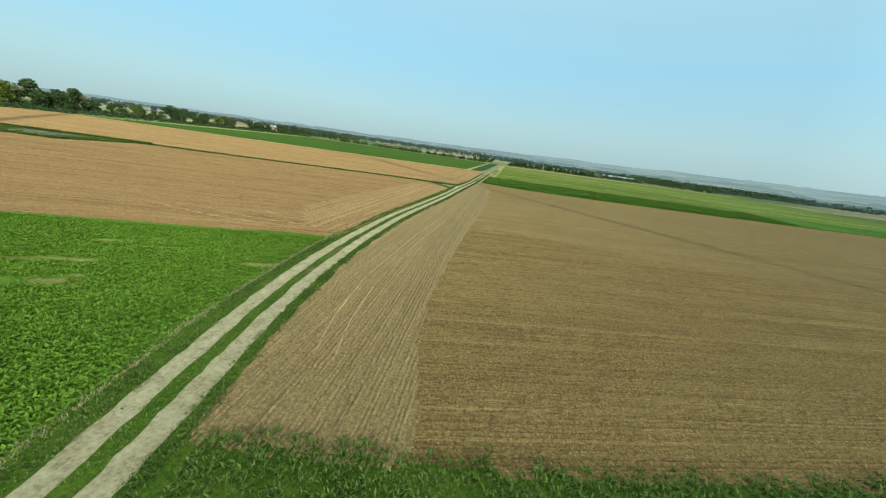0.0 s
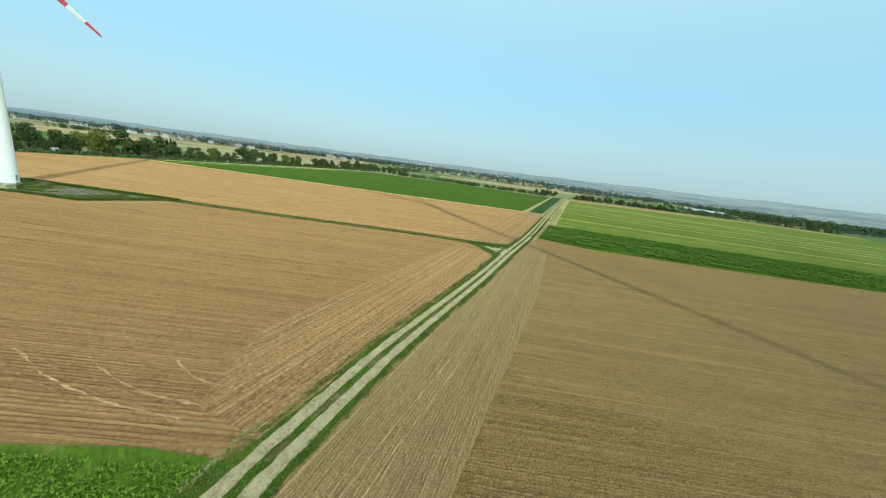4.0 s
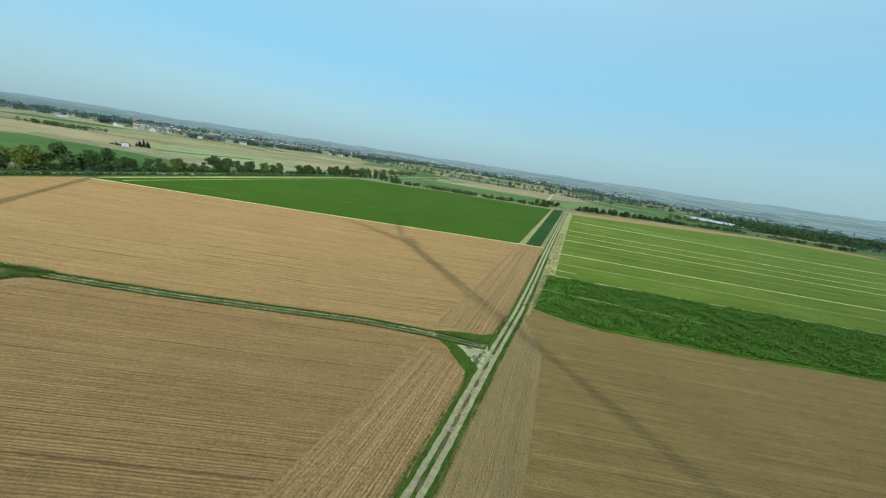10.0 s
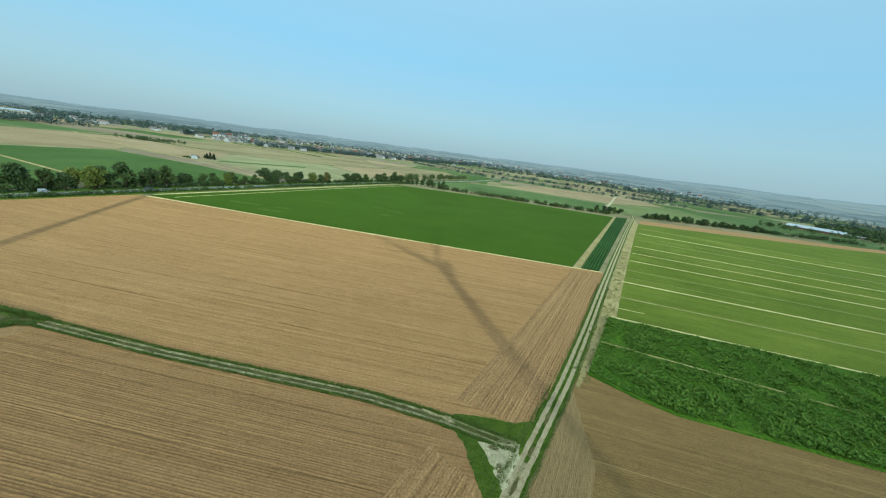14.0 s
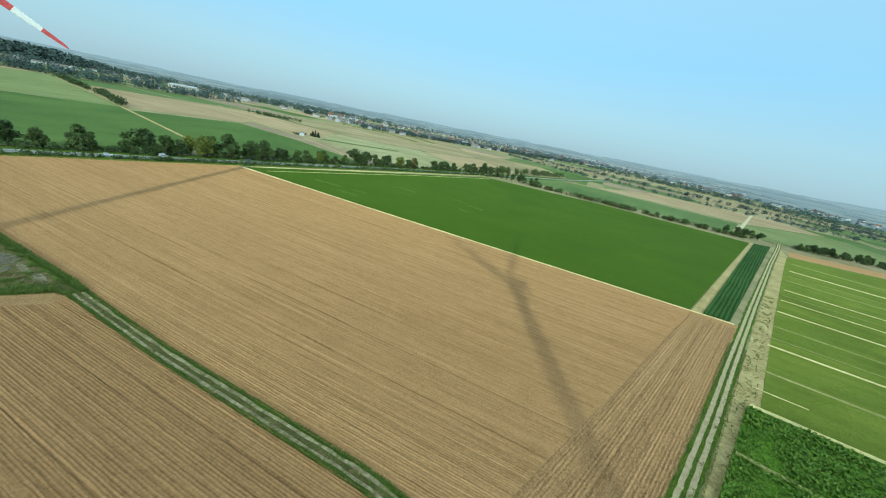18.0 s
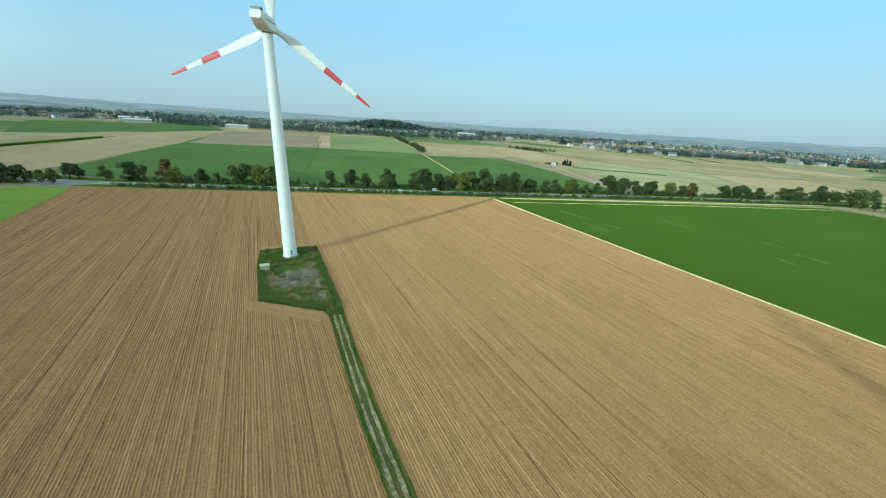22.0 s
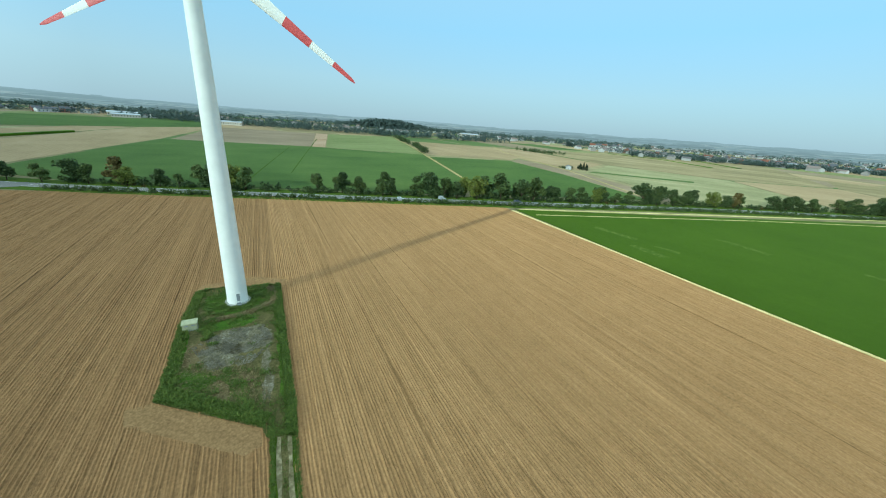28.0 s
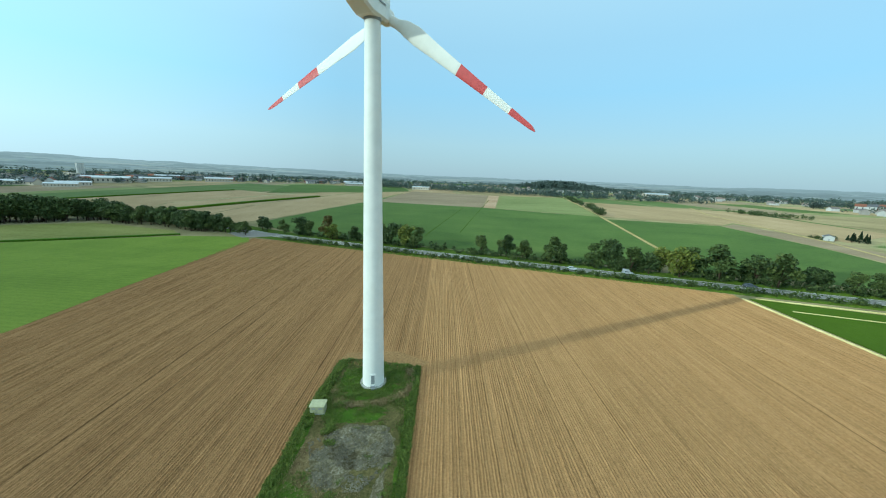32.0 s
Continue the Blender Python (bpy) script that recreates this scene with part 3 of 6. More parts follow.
for line_ in ([(-8.6, 16.0), (-9.8, 20.6), (-11.0, 28.1), (-11.6, 45.6), (-11.4, 60)], [(-9.9, 16.0), (-11.1, 20.6), (-12.3, 28.1), (-12.9, 45.6), (-12.7, 60)]):
    ribbon("trim", smoothed(line_, 0.8), -0.05, 0.05, 0.115, M_PALESOIL, "thin pale wheel line in the soil", "ground", wobble=0.05, seed=19)
sheet("field", along(-30, 38.5, -2.9) + [(-27, 36.5), (-34, 32.6), (-50, 25), (-75, 11.5), (-118, -27), (-118, -120), (0, -120)], 0.12, M_BEET, "bright green leafy cover crop", "field")
sheet("field", [(-248, 154.8), (-171, 190.2), (-114, 217.5), (-38, 255.2), (-46, 526), (-168, 470), (-268, 396)], 0.25, M_DARKGREEN, "even dark green crop field", "field")
sheet("field", [(-34, 257.5), (-26, 262), (-31.5, 544), (-43, 530)], 0.35, M_LEEK, "blue-green crop in straight rows", "field")
sheet("field", along(205, 508, 7.5, 30) + [(262, 735), (420, 760), (420, 365), (64, 231.5)], 0.12, M_LIME, "lime green vegetable field in strips", "field")
sheet("field", [(-14.9, 161), (-4, 159.5), (4, 159.5), (41, 171.5), (83, 187.5), (300, 272), (420, 330), (420, 352), (64, 229.5), (-14.9, 202.5)], 0.5, M_TALL, "tall dark green crop beside the dirt road", "field")
sheet("field", [(-17, 512), (-19, 548), (265, 778), (420, 800), (420, 764), (262, 738)], 0.06, M_SOIL_L, "tan fallow strip before the hedge", "field")
sheet("field", [(-120, -27), (-126, -18.5), (-154, -33), (-221, -63.5), (-229, -75), (-211, -107), (-160, -152), (-60, -150)], 0.12, M_MEADOW, "light green meadow field", "field")
sheet("field", [(-212, -109), (-218, -125), (-207, -192), (-176, -216), (-100, -236), (-60, -152), (-160, -154)], 0.3, row_mat("tall_yellow_green_crop", (0.11, 0.12, 0.03), (0.19, 0.195, 0.055), (0.27, 0.26, 0.09), 20, 0.8, 0.1, 0.3, 0.5), "yellowing green crop with a dark edge", "field")

sheet("trim", [(-14.6, 180), (10, 185.8), (45, 194.2), (45, 194.6), (10, 186.5), (-14.6, 181)], 0.8, M_THINCROP, "brown dry line through the tall crop", "ground")

# ---------- dirt road and turbine track ----------
GW = [1.0 - 0.2 * min(1.0, max(0.0, (p[1] - 35) / 50)) for p in ROADP]
road = tagged(ribbon("road", ROADP, [-2.4 * w - 0.75 * (w > 0.99) for w in GW], [2.3 * w for w in GW], 0.085, M_GRASS, "farm track of two pale grit ruts in green grass", "road", wobble=0.25, seed=1))
ROADQ = dense(ROADP, 0.7)
WIDE = [1.0 - 0.22 * min(1.0, max(0.0, (p[1] - 35) / 50)) for p in ROADQ]
ribbon("rut", ROADQ, [-1.55 * w for w in WIDE], [-0.42 * w for w in WIDE], 0.10, M_RUT, parent=road, wobble=0.09, seed=2)
ribbon("rut", ROADQ, [0.40 * w for w in WIDE], [1.56 * w for w in WIDE], 0.10, M_RUT, parent=road, wobble=0.09, seed=3)
ribbon("trim", [p for p in ROADQ if 100 < p[1] < 127], -0.5, 0.45, 0.103, M_RUT, "worn grit between the ruts by the junction", "ground", wobble=0.2, seed=15)
for y_, l_ in ((27, 1.3), (34, 1.8), (41, 1.2), (47, 2.4), (55, 1.6), (62, 2.0), (70, 1.5), (77, 1.9), (84, 2.2), (90, 1.2), (97, 3.0), (103, 1.8), (108, 2.4), (114, 1.5), (121, 2.0), (129, 1.4), (139, 2.2)):
    sheet("trim", [(road_x(y_) + 0.05 + 0.32 * math.cos(a_ * 0.524) * (1 + 0.3 * math.sin(3 * a_ + y_)), y_ + l_ * math.sin(a_ * 0.524)) for a_ in range(12)], 0.107, M_BROWNWEED, "dark damp soil patch on the road", "ground")
track = tagged(ribbon("farm_track", TRACKP, -1.6, 1.65, 0.085, M_GRASS, "narrow grassy track with two grit wheel ruts", "track", wobble=0.25, seed=4))
ribbon("middle_strip", TRACKP, -0.45, 0.45, 0.095, M_DRYGRASS, "dry brownish grass between the ruts", parent=track, wobble=0.12, seed=7)
ribbon("rut", TRACKP, -0.92, -0.40, 0.10, M_TRACKRUT, parent=track, wobble=0.14, seed=5)
ribbon("rut", TRACKP, 0.40, 0.92, 0.10, M_TRACKRUT, parent=track, wobble=0.12, seed=6)
sheet("trim", along(150, 216, 2.0, 8) + list(reversed(along(150, 216, 9.5, 8))), 0.03, M_TRAMPLED, "dry trampled straw under the crop's edge", "ground")
sheet("trim", along(154, 540, 2.3, 14) + list(reversed([(x_ - 3.2 * max(0.0, min(1.0, (214 - y_) / 10)) - 1.2 * max(0.0, (196 - y_) / 42) + 0.7 * noise.noise((y_ * 0.11, 2.0, 0)), y_) for x_, y_ in along(154, 512, 7.6, 5)])), 0.06, M_TRAMPLED, "trampled bare soil beside the road", "ground")
sheet("trim", [(-24.5, 261.6), (-172, 189.1), (-247.5, 153.1), (-246.6, 152.2), (-172, 188.0), (-24.5, 260.5)], 0.20, M_PALELINE, "narrow pale dry grass strip", "ground")
sheet("trim", [(-34, 257), (-43, 530), (-45.6, 528), (-37.5, 254)], 0.09, M_TRAMPLED, "pale dry strip between two crops", "ground")
BEDLINES = ((203.5, 330, 1.6), (215, -4, 0.5), (229, 330, 1.3), (254, 330, 1.5), (264, 40, 0.5), (280, 150, 0.8), (305.5, 330, 1.5), (331, 330, 1.4), (344, 60, 0.7), (359, 330, 1.7), (391, 330, 1.6), (410, 90, 0.9), (432, 330, 3.0), (470, 300, 2.4))
for y0, x1, w in BEDLINES:
    y1 = y0 + 0.335 * (x1 + 14.5)
    sheet("trim", [(-14.5, y0), (x1, y1), (x1, y1 + w), (-14.5, y0 + w)], 0.16, M_PALE_STRIP if int(y0) in (203, 215, 254, 305, 331, 359, 432) else M_THINCROP, "narrow pale strip between vegetable beds", "ground")
sheet("verge", [(x + 0.5 * noise.noise((x * 0.9, y * 0.9, 3.0)), y + 0.5 * noise.noise((x * 0.9, y * 0.9, 8.0))) for x, y in dense(P_JUNC, 0.5)], 0.092, M_GRASS, "grassy corner where the track leaves the road", "verge")
for i_, dy_ in enumerate((-0.4, 0.5, 1.2, 2.3, 3.1, 4.4, 5.2, 7.0)):
    ln_ = smoothed([(-50 + 2.1 * i_, 35.6 + dy_ + 1.2), (-42 + 1.2 * i_, 36.3 + dy_), (-35 + 0.6 * i_, 37.0 + dy_ * 0.85), (-27.5, 39.0 + dy_ * 0.7)], 0.6)
    ribbon("trim", ln_, -0.08, 0.08, 0.13, (M_TURNMARK, M_PALESOIL, M_TURNMARK)[i_ % 3], "curved turning mark in the soil", "ground", wobble=0.13, seed=200 + i_)

# ---------- turbine yard ----------
TX, TY = -149.6, 68.0
YARD = [(-152.6, 57.2), (-155.8, 61.8), (-157.9, 73.1), (-136.6, 82.6), (-121.9, 89.2), (-116, 91.9), (-115.6, 88.6), (-117.1, 87.2), (-121.0, 70.4), (-130.7, 66.2), (-139.6, 61.9)]
sheet("trim", YARD, 0.11, M_DRYGRASS, "weedy grass yard round the turbine", "yard")


def blob(cx, cy, ra, rb, tilt, sd):
    """Outline of an irregular patch of ground."""
    pts = []
    for q in range(56):
        a = q * 2 * math.pi / 56
        w = 1 + 0.35 * noise.noise((2.6 * math.cos(a), 2.6 * math.sin(a), sd)) + 0.25 * noise.noise((7 * math.cos(a), 7 * math.sin(a), sd)) + 0.12 * noise.noise((17 * math.cos(a), 17 * math.sin(a), sd))
        u, v = ra * w * math.cos(a), rb * w * math.sin(a)
        pts.append((cx + u * math.cos(tilt) - v * math.sin(tilt), cy + u * math.sin(tilt) + v * math.cos(tilt)))
    return pts


sheet("trim", [(x + 0.7 * noise.noise((x * 1.1, y * 1.1, 5.0)), y + 0.7 * noise.noise((x * 1.1, y * 1.1, 1.0))) for x, y in dense([(-27.3, 125.0), (-24, 126.9), (-21.0, 129.3), (-20.4, 126), (-20.1, 118.9), (-22.0, 120.8), (-24.5, 123.2), (-27.3, 125.0)], 0.4)[:-1]], 0.103, M_GRAVEL, "pale grit patch at the track junction", "ground")
for cx_, cy_, ra_, rb_, tl_, sd_ in ((-24.6, 125.4, 1.0, 0.5, 0.4, 63), (-22.3, 122.4, 0.5, 1.0, 0.3, 65), (-22.4, 127.4, 0.9, 0.35, 0.5, 66)):
    sheet("trim", blob(cx_, cy_, ra_, rb_, tl_, sd_), 0.112, M_DRYGRASS, "weeds on the junction grit", "ground")
for cx_, cy_, ra_, rb_, sd_ in ((-37.5, 124.9, 1.8, 0.35, 67), (-33.9, 125.6, 1.4, 0.4, 68), (-31.2, 125.3, 1.1, 0.35, 69), (-29.0, 125.6, 0.9, 0.4, 70), (-35.0, 126.4, 1.2, 0.25, 71)):
    sheet("trim", blob(cx_, cy_, ra_, rb_, 0.12, sd_), 0.112, M_RUT, "pale worn spot on the track", "ground")
for cx, cy, ra, rb, tilt, sd in ((-149.8, 67.2, 5.4, 6.4, 0.45, 31), (-125.2, 74.6, 4.0, 1.6, 1.3, 33), (-141, 70.5, 2.0, 5.2, 0.5, 35)):
    sheet("trim", blob(cx, cy, ra, rb, tilt, sd), 0.118, M_LUSH, "lush green grass on the turbine yard", "yard")
for line_, d_ in (([(-152.4, 57.6), (-139.6, 62.2), (-130.7, 66.5), (-121.3, 70.6)], 1.9), ([(-121.3, 70.6), (-118.4, 82), (-117.4, 87.2)], 2.2), ([(-121.9, 88.9), (-136.6, 82.3), (-157.6, 72.8)], 0.8)):
    ribbon("trim", smoothed(line_, 0.8, 1), -d_, -0.1, 0.116, M_LUSH, "green grass edge of the yard", "yard", wobble=0.22, seed=int(d_ * 10))
for cx, cy, ra, rb, tilt, sd in ((-146.5, 61.6, 4.2, 1.0, 0.42, 41), (-131.5, 70.2, 4.5, 1.6, 0.45, 43), (-124.5, 79.5, 2.6, 3.6, 0.2, 45)):
    sheet("trim", blob(cx, cy, ra, rb, tilt, sd), 0.121, M_BROWNWEED, "brown withered weeds on the yard", "yard")
for cx, cy, ra, rb, tilt, sd in ((-136.2, 75.2, 4.3, 4.9, 0.45, 3), (-131.6, 74.2, 3.4, 3.4, 0.3, 8), (-130.6, 82.1, 3.4, 0.75, -0.42 + 0.8, 12), (-124.6, 84.9, 3.2, 0.8, 0.3, 15), (-135.8, 80.0, 2.2, 0.9, 0.4, 18)):
    sheet("trim", blob(cx, cy, ra, rb, tilt, sd), 0.127, M_PAD, "patchy grey crushed stone with weeds", "yard")
sheet("trim", P_TURN_W, 0.075, M_SOIL_RH2, "bare turning strip behind the yard", "ground")
sheet("trim", P_TURN_E, 0.075, M_SOIL_RH2, "bare turning strip before the yard", "ground")

# ---------- wind turbines ----------
HUB = 64.0


def turbine(x, y, label, turn):
    z0 = flush_z(x) + 0.1
    t = thing("wind_turbine", x, y, z0, 0, label, "wind turbine", "wind turbines")
    part("foundation_ring", ring(bmesh.new(), 2.55, -0.4, 2.45, 0.28, 40), M_CONCRETE, t)
    bm = bmesh.new()
    prof = [(2.02, 0.28), (1.98, 2.0), (1.62, 31), (1.22, 62.3)]
    for (r0, a), (r1, b) in zip(prof, prof[1:]):
        ring(bm, r0, a, r1, b, 48)
    part("tower", bm, M_WHITE, t, smooth=False)
    for r, z in ((1.86, 10.5), (1.64, 31.0), (1.42, 48.0)):
        part("flange", ring(bmesh.new(), r, z, r, z + 0.12, 48), M_WHITE, t)
    d = part("door", box(bmesh.new(), 1.88, -0.36, 0.85, 2.04, 0.36, 2.7, 0.05), M_GREYSTEEL, t, "grey steel tower door")
    d.matrix_local = pose(0, 0, 0, 0, 0, 33)
    part("door_frame", box(bmesh.new(), 1.85, -0.52, 0.75, 2.03, 0.52, 2.9, 0.05), M_WHITE, d)
    part("steps", box(box(bmesh.new(), 1.95, -0.4, 0.28, 2.35, 0.4, 0.62), 2.3, -0.4, 0.0, 2.65, 0.4, 0.34), M_GREYSTEEL, t).matrix_local = pose(0, 0, 0, 0, 0, 33)
    # nacelle, pointing to -x
    bm = bmesh.new()
    secs = [(-2.6, 1.35, -1.5, 1.5), (-1.2, 1.65, -1.75, 1.75), (2.2, 1.75, -1.8, 1.85), (4.4, 1.65, -1.0, 1.85), (6.2, 1.35, 0.0, 1.75)]
    loops = []
    for px, w, lo, hi in secs:
        loops.append([bm.verts.new((px, yy, HUB + zz)) for yy, zz in ((-w, lo + 0.35), (-w + 0.35, lo), (w - 0.35, lo), (w, lo + 0.35), (w, hi - 0.45), (w - 0.45, hi), (-w + 0.45, hi), (-w, hi - 0.45))])
    for a, b in zip(loops, loops[1:]):
        for i in range(8):
            bm.faces.new((a[i], a[(i + 1) % 8], b[(i + 1) % 8], b[i]))
    bm.faces.new(loops[0])
    bm.faces.new(list(reversed(loops[-1])))
    bmesh.ops.recalc_face_normals(bm, faces=bm.faces[:])
    nac = part("nacelle", bm, M_WHITE, t)
    for s in (-1, 1):
        part("side_seam", box(bmesh.new(), -1.0, s * 1.76 - 0.02, HUB + 0.2, 4.2, s * 1.76 + 0.02, HUB + 0.42), M_GREYSTEEL, nac, "dark grey side louvre")
    part("roof_cooler", box(bmesh.new(), 4.0, -1.2, HUB + 1.8, 5.6, 1.2, HUB + 2.5, 0.08), M_GREYSTEEL, nac)
    part("wind_vane", ring(bmesh.new(), 0.05, HUB + 1.7, 0.04, HUB + 3.2, 8, 3.2, 0.5), M_GREYSTEEL, nac)
    part("yaw_collar", ring(bmesh.new(), 1.3, HUB - 2.1, 1.45, HUB - 1.6, 32), M_GREYSTEEL, t)
    # rotor
    bm = bmesh.new()
    n = 24
    lp = []
    for px, r in ((-2.6, 1.15), (-3.2, 1.35), (-4.2, 1.3), (-4.9, 0.95), (-5.3, 0.4)):
        lp.append([bm.verts.new((px, r * math.cos(2 * math.pi * i / n), HUB + r * math.sin(2 * math.pi * i / n))) for i in range(n)])
    for a, b in zip(lp, lp[1:]):
        for i in range(n):
            bm.faces.new((a[i], b[i], b[(i + 1) % n], a[(i + 1) % n]))
    bm.faces.new(lp[-1])
    bmesh.ops.recalc_face_normals(bm, faces=bm.faces[:])
    hub = part("rotor_hub", bm, M_WHITE, t, smooth=True)
    R = 31.3
    def chord(s):
        pts = ((0, 0.85), (0.07, 0.85), (0.13, 1.3), (0.2, 1.5), (0.35, 1.18), (0.6, 0.82), (0.85, 0.52), (0.97, 0.34), (1.0, 0.08))
        for (a, ca), (b, cb) in zip(pts, pts[1:]):
            if s <= b:
                return ca + (cb - ca) * (s - a) / (b - a)
        return 0.08
    def blade_piece(s0, s1, grow):
        bm = bmesh.new()
        k, m = 28, max(4, int((s1 - s0) * 90))
        prev = None
        for j in range(m + 1):
            s = s0 + (s1 - s0) * j / m
            c = 0.92 * chord(s) + grow
            th = max(0.06, 0.85 * (1 - s / 0.16) if s < 0.1 else c * (0.34 - 0.2 * s)) * 0.9 + grow
            tw = radians(16 * (1 - s) ** 2 + 6)
            cur = []
            for i in range(k):
                an = 2 * math.pi * i / k
                cy = c * math.cos(an) - (0.35 * c if s > 0.1 else 0.35 * c * s / 0.1)
                cx = th * math.sin(an) * (0.75 + 0.25 * math.cos(an))
                cur.append(bm.verts.new((cx * math.cos(tw) - cy * math.sin(tw) - 0.4 * s * s, cx * math.sin(tw) + cy * math.cos(tw), 0.9 + s * (R - 0.9))))
            if prev:
                for i in range(k):
                    bm.faces.new((prev[i], prev[(i + 1) % k], cur[(i + 1) % k], cur[i]))
            else:
                bm.faces.new(list(reversed(cur)))
            prev = cur
        bm.faces.new(prev)
        return bm
    for ph in (turn, turn + 120, turn + 240):
        m = Matrix.Translation((-3.3, 0, HUB)) @ Matrix.Rotation(radians(ph), 4, "X")
        bl = part("blade", blade_piece(0.0, 1.0, 0.0), M_WHITE, t, "white blade with two red bands")
        bl.matrix_local = m
        for s0, s1 in ((0.5, 0.68), (0.84, 1.0)):
            part("red_band", blade_piece(s0, s1, 0.012), M_RED, bl)
    return t


turbine(TX, TY, "tall white wind turbine with red-banded blades on a grassy yard", -5.5)
turbine(81.0, 58.0, "second white wind turbine whose shadow crosses the fields", 178.0)
cab = thing("transformer_cabinet", -138.9, 64.6, flush_z(-139) + 0.1, 118, "pale green concrete transformer cabinet on the grass", "cabinet")
part("plinth", box(bmesh.new(), -1.2, -0.95, -0.1, 1.2, 0.95, 0.12), M_CONCRETE, cab)
part("body", box(bmesh.new(), -1.15, -0.85, 0.1, 1.15, 0.85, 1.35, 0.03), M_BOXGREEN, cab)
part("roof", box(bmesh.new(), -1.27, -1.0, 1.35, 1.27, 1.0, 1.50, 0.04), M_BOXROOF, cab)
for s in (-1, 1):
    dd = part("door", box(bmesh.new(), s * 0.55 - 0.5, -0.89, 0.2, s * 0.55 + 0.5, -0.84, 1.25, 0.015), M_BOXGREEN, cab)
    part("handle", box(bmesh.new(), s * 0.1 - 0.03, -0.93, 0.65, s * 0.1 + 0.03, -0.88, 0.85), M_GREYSTEEL, dd)
    part("vent", box(bmesh.new(), s * 0.55 - 0.3, -0.905, 0.95, s * 0.55 + 0.3, -0.885, 1.15), M_GREYSTEEL, dd)

# ---------- main road behind the field ----------
MAIN = [(-150, -430), (-205, -330), (-242, -230), (-246, -140), (-239, -80), (-243, -26), (-249, 30), (-255, 94), (-262, 155), (-269, 210), (-276, 270), (-281, 330), (-285, 420), (-290, 520), (-297, 650), (-330, 900)]
MAINP = smoothed(MAIN, 12, 2)
main = ribbon("road", MAINP, -3.3, 3.3, 0.25, M_ASPHALT, "grey asphalt country road behind the field", "road")
for d in (-3.1, 3.0):
    ribbon("edge_line", MAINP, d, d + 0.14, 0.262, M_WHITE, parent=main)
for i in range(0, len(MAINP) - 1):
    a, b = Vector(MAINP[i]), Vector(MAINP[i + 1])
    ribbon("centre_dash", [tuple(a), tuple(a + (b - a) * 0.4)], -0.07, 0.07, 0.262, M_WHITE, parent=main)
ribbon("verge", MAINP, 3.6, 9.5, 0.14, M_GRASS, "dark grassy verge along the country road", "verge", wobble=0.4, seed=8)
ribbon("verge", MAINP, -12, -3.6, 0.14, M_GRASS, "dark grassy verge along the country road", "verge", wobble=0.4, seed=9)
sheet("pavement", [(-238, -92), (-244, -70), (-236, -66), (-226, -76), (-230, -94)], 0.27, M_ASPHALT, "grey asphalt lay-by at the field corner", "pavement")
sheet("trim", [(-249.5, 157), (-266, 300), (-277, 405), (-276.2, 404.7), (-265.2, 300), (-248.7, 157.6)], 0.29, M_PALE_STRIP, "pale mown strip beside the crop", "ground")
ribbon("trim", [(-240, 163), (-255, 290), (-262, 395)], 0, 0.8, 0.31, M_PALE_STRIP, "pale wheel track through the green crop", "ground", wobble=0.2, seed=11)


for x0, y0, x1, y1, w in ((-224, 185, -209, 196, 0.55), (-202, 189, -190, 195, 0.60), (-202, 199, -195, 204, 0.40), (-216, 237, -199, 244, 0.50), (-183, 264, -175, 269, 0.45), (-170, 265, -159, 269, 0.5), (-164, 251, -156, 252, 0.45)):
    ribbon("trim", smoothed([(x0, y0), ((x0 + x1) / 2, (y0 + y1) / 2 + 0.3), (x1, y1)], 2.0), -3.2 * w, 3.2 * w, 0.262, M_SCAR, "faint pale wheel scar in the crop", "ground", wobble=0.5, seed=int(abs(x0)))


def main_xy(y, off):
    for a, b in zip(MAINP, MAINP[1:]):
        if a[1] <= y <= b[1]:
            f = (y - a[1]) / (b[1] - a[1])
            t = (Vector(b) - Vector(a)).normalized()
            return a[0] + (b[0] - a[0]) * f + t.y * off, y - t.x * off
    return MAINP[-1]

# ---------- plants ----------
def cards(rng, centres, sizes, flat=0.3):
    """Small bent leaf clumps, two triangles each, at the centres."""
    n = len(centres)
    u = rng.normal(size=(n, 3))
    u[:, 2] *= flat + 0.4
    u /= np.linalg.norm(u, axis=1)[:, None]
    w = rng.normal(size=(n, 3))
    v = np.cross(u, w)
    v /= np.linalg.norm(v, axis=1)[:, None]
    s = sizes[:, None]
    k = np.cross(u, v) * s * 0.18
    p = np.stack([centres - u * s, centres + v * s * 0.75 + k, centres + u * s, centres - v * s * 0.75 + k], 1).reshape(-1, 3)
    f = (np.arange(n)[:, None] * 4 + np.arange(4)).tolist()
    return p, f


def np_mesh(name, p, f, mat):
    me = bpy.data.meshes.new(name)
    me.from_pydata(p.tolist(), [], f)
    me.materials.append(mat)
    return me


def limb(bm, a, b, r0, r1, n=7):
    a, b = Vector(a), Vector(b)
    q = (b - a).to_track_quat("Z", "Y").to_matrix()
    rows_ = []
    for p, r in ((a, r0), (b, r1)):
        rows_.append([bm.verts.new(p + q @ Vector((r * math.cos(2 * math.pi * i / n), r * math.sin(2 * math.pi * i / n), 0))) for i in range(n)])
    for i in range(n):
        bm.faces.new((rows_[0][i], rows_[0][(i + 1) % n], rows_[1][(i + 1) % n], rows_[1][i]))
    bm.faces.new(rows_[1])


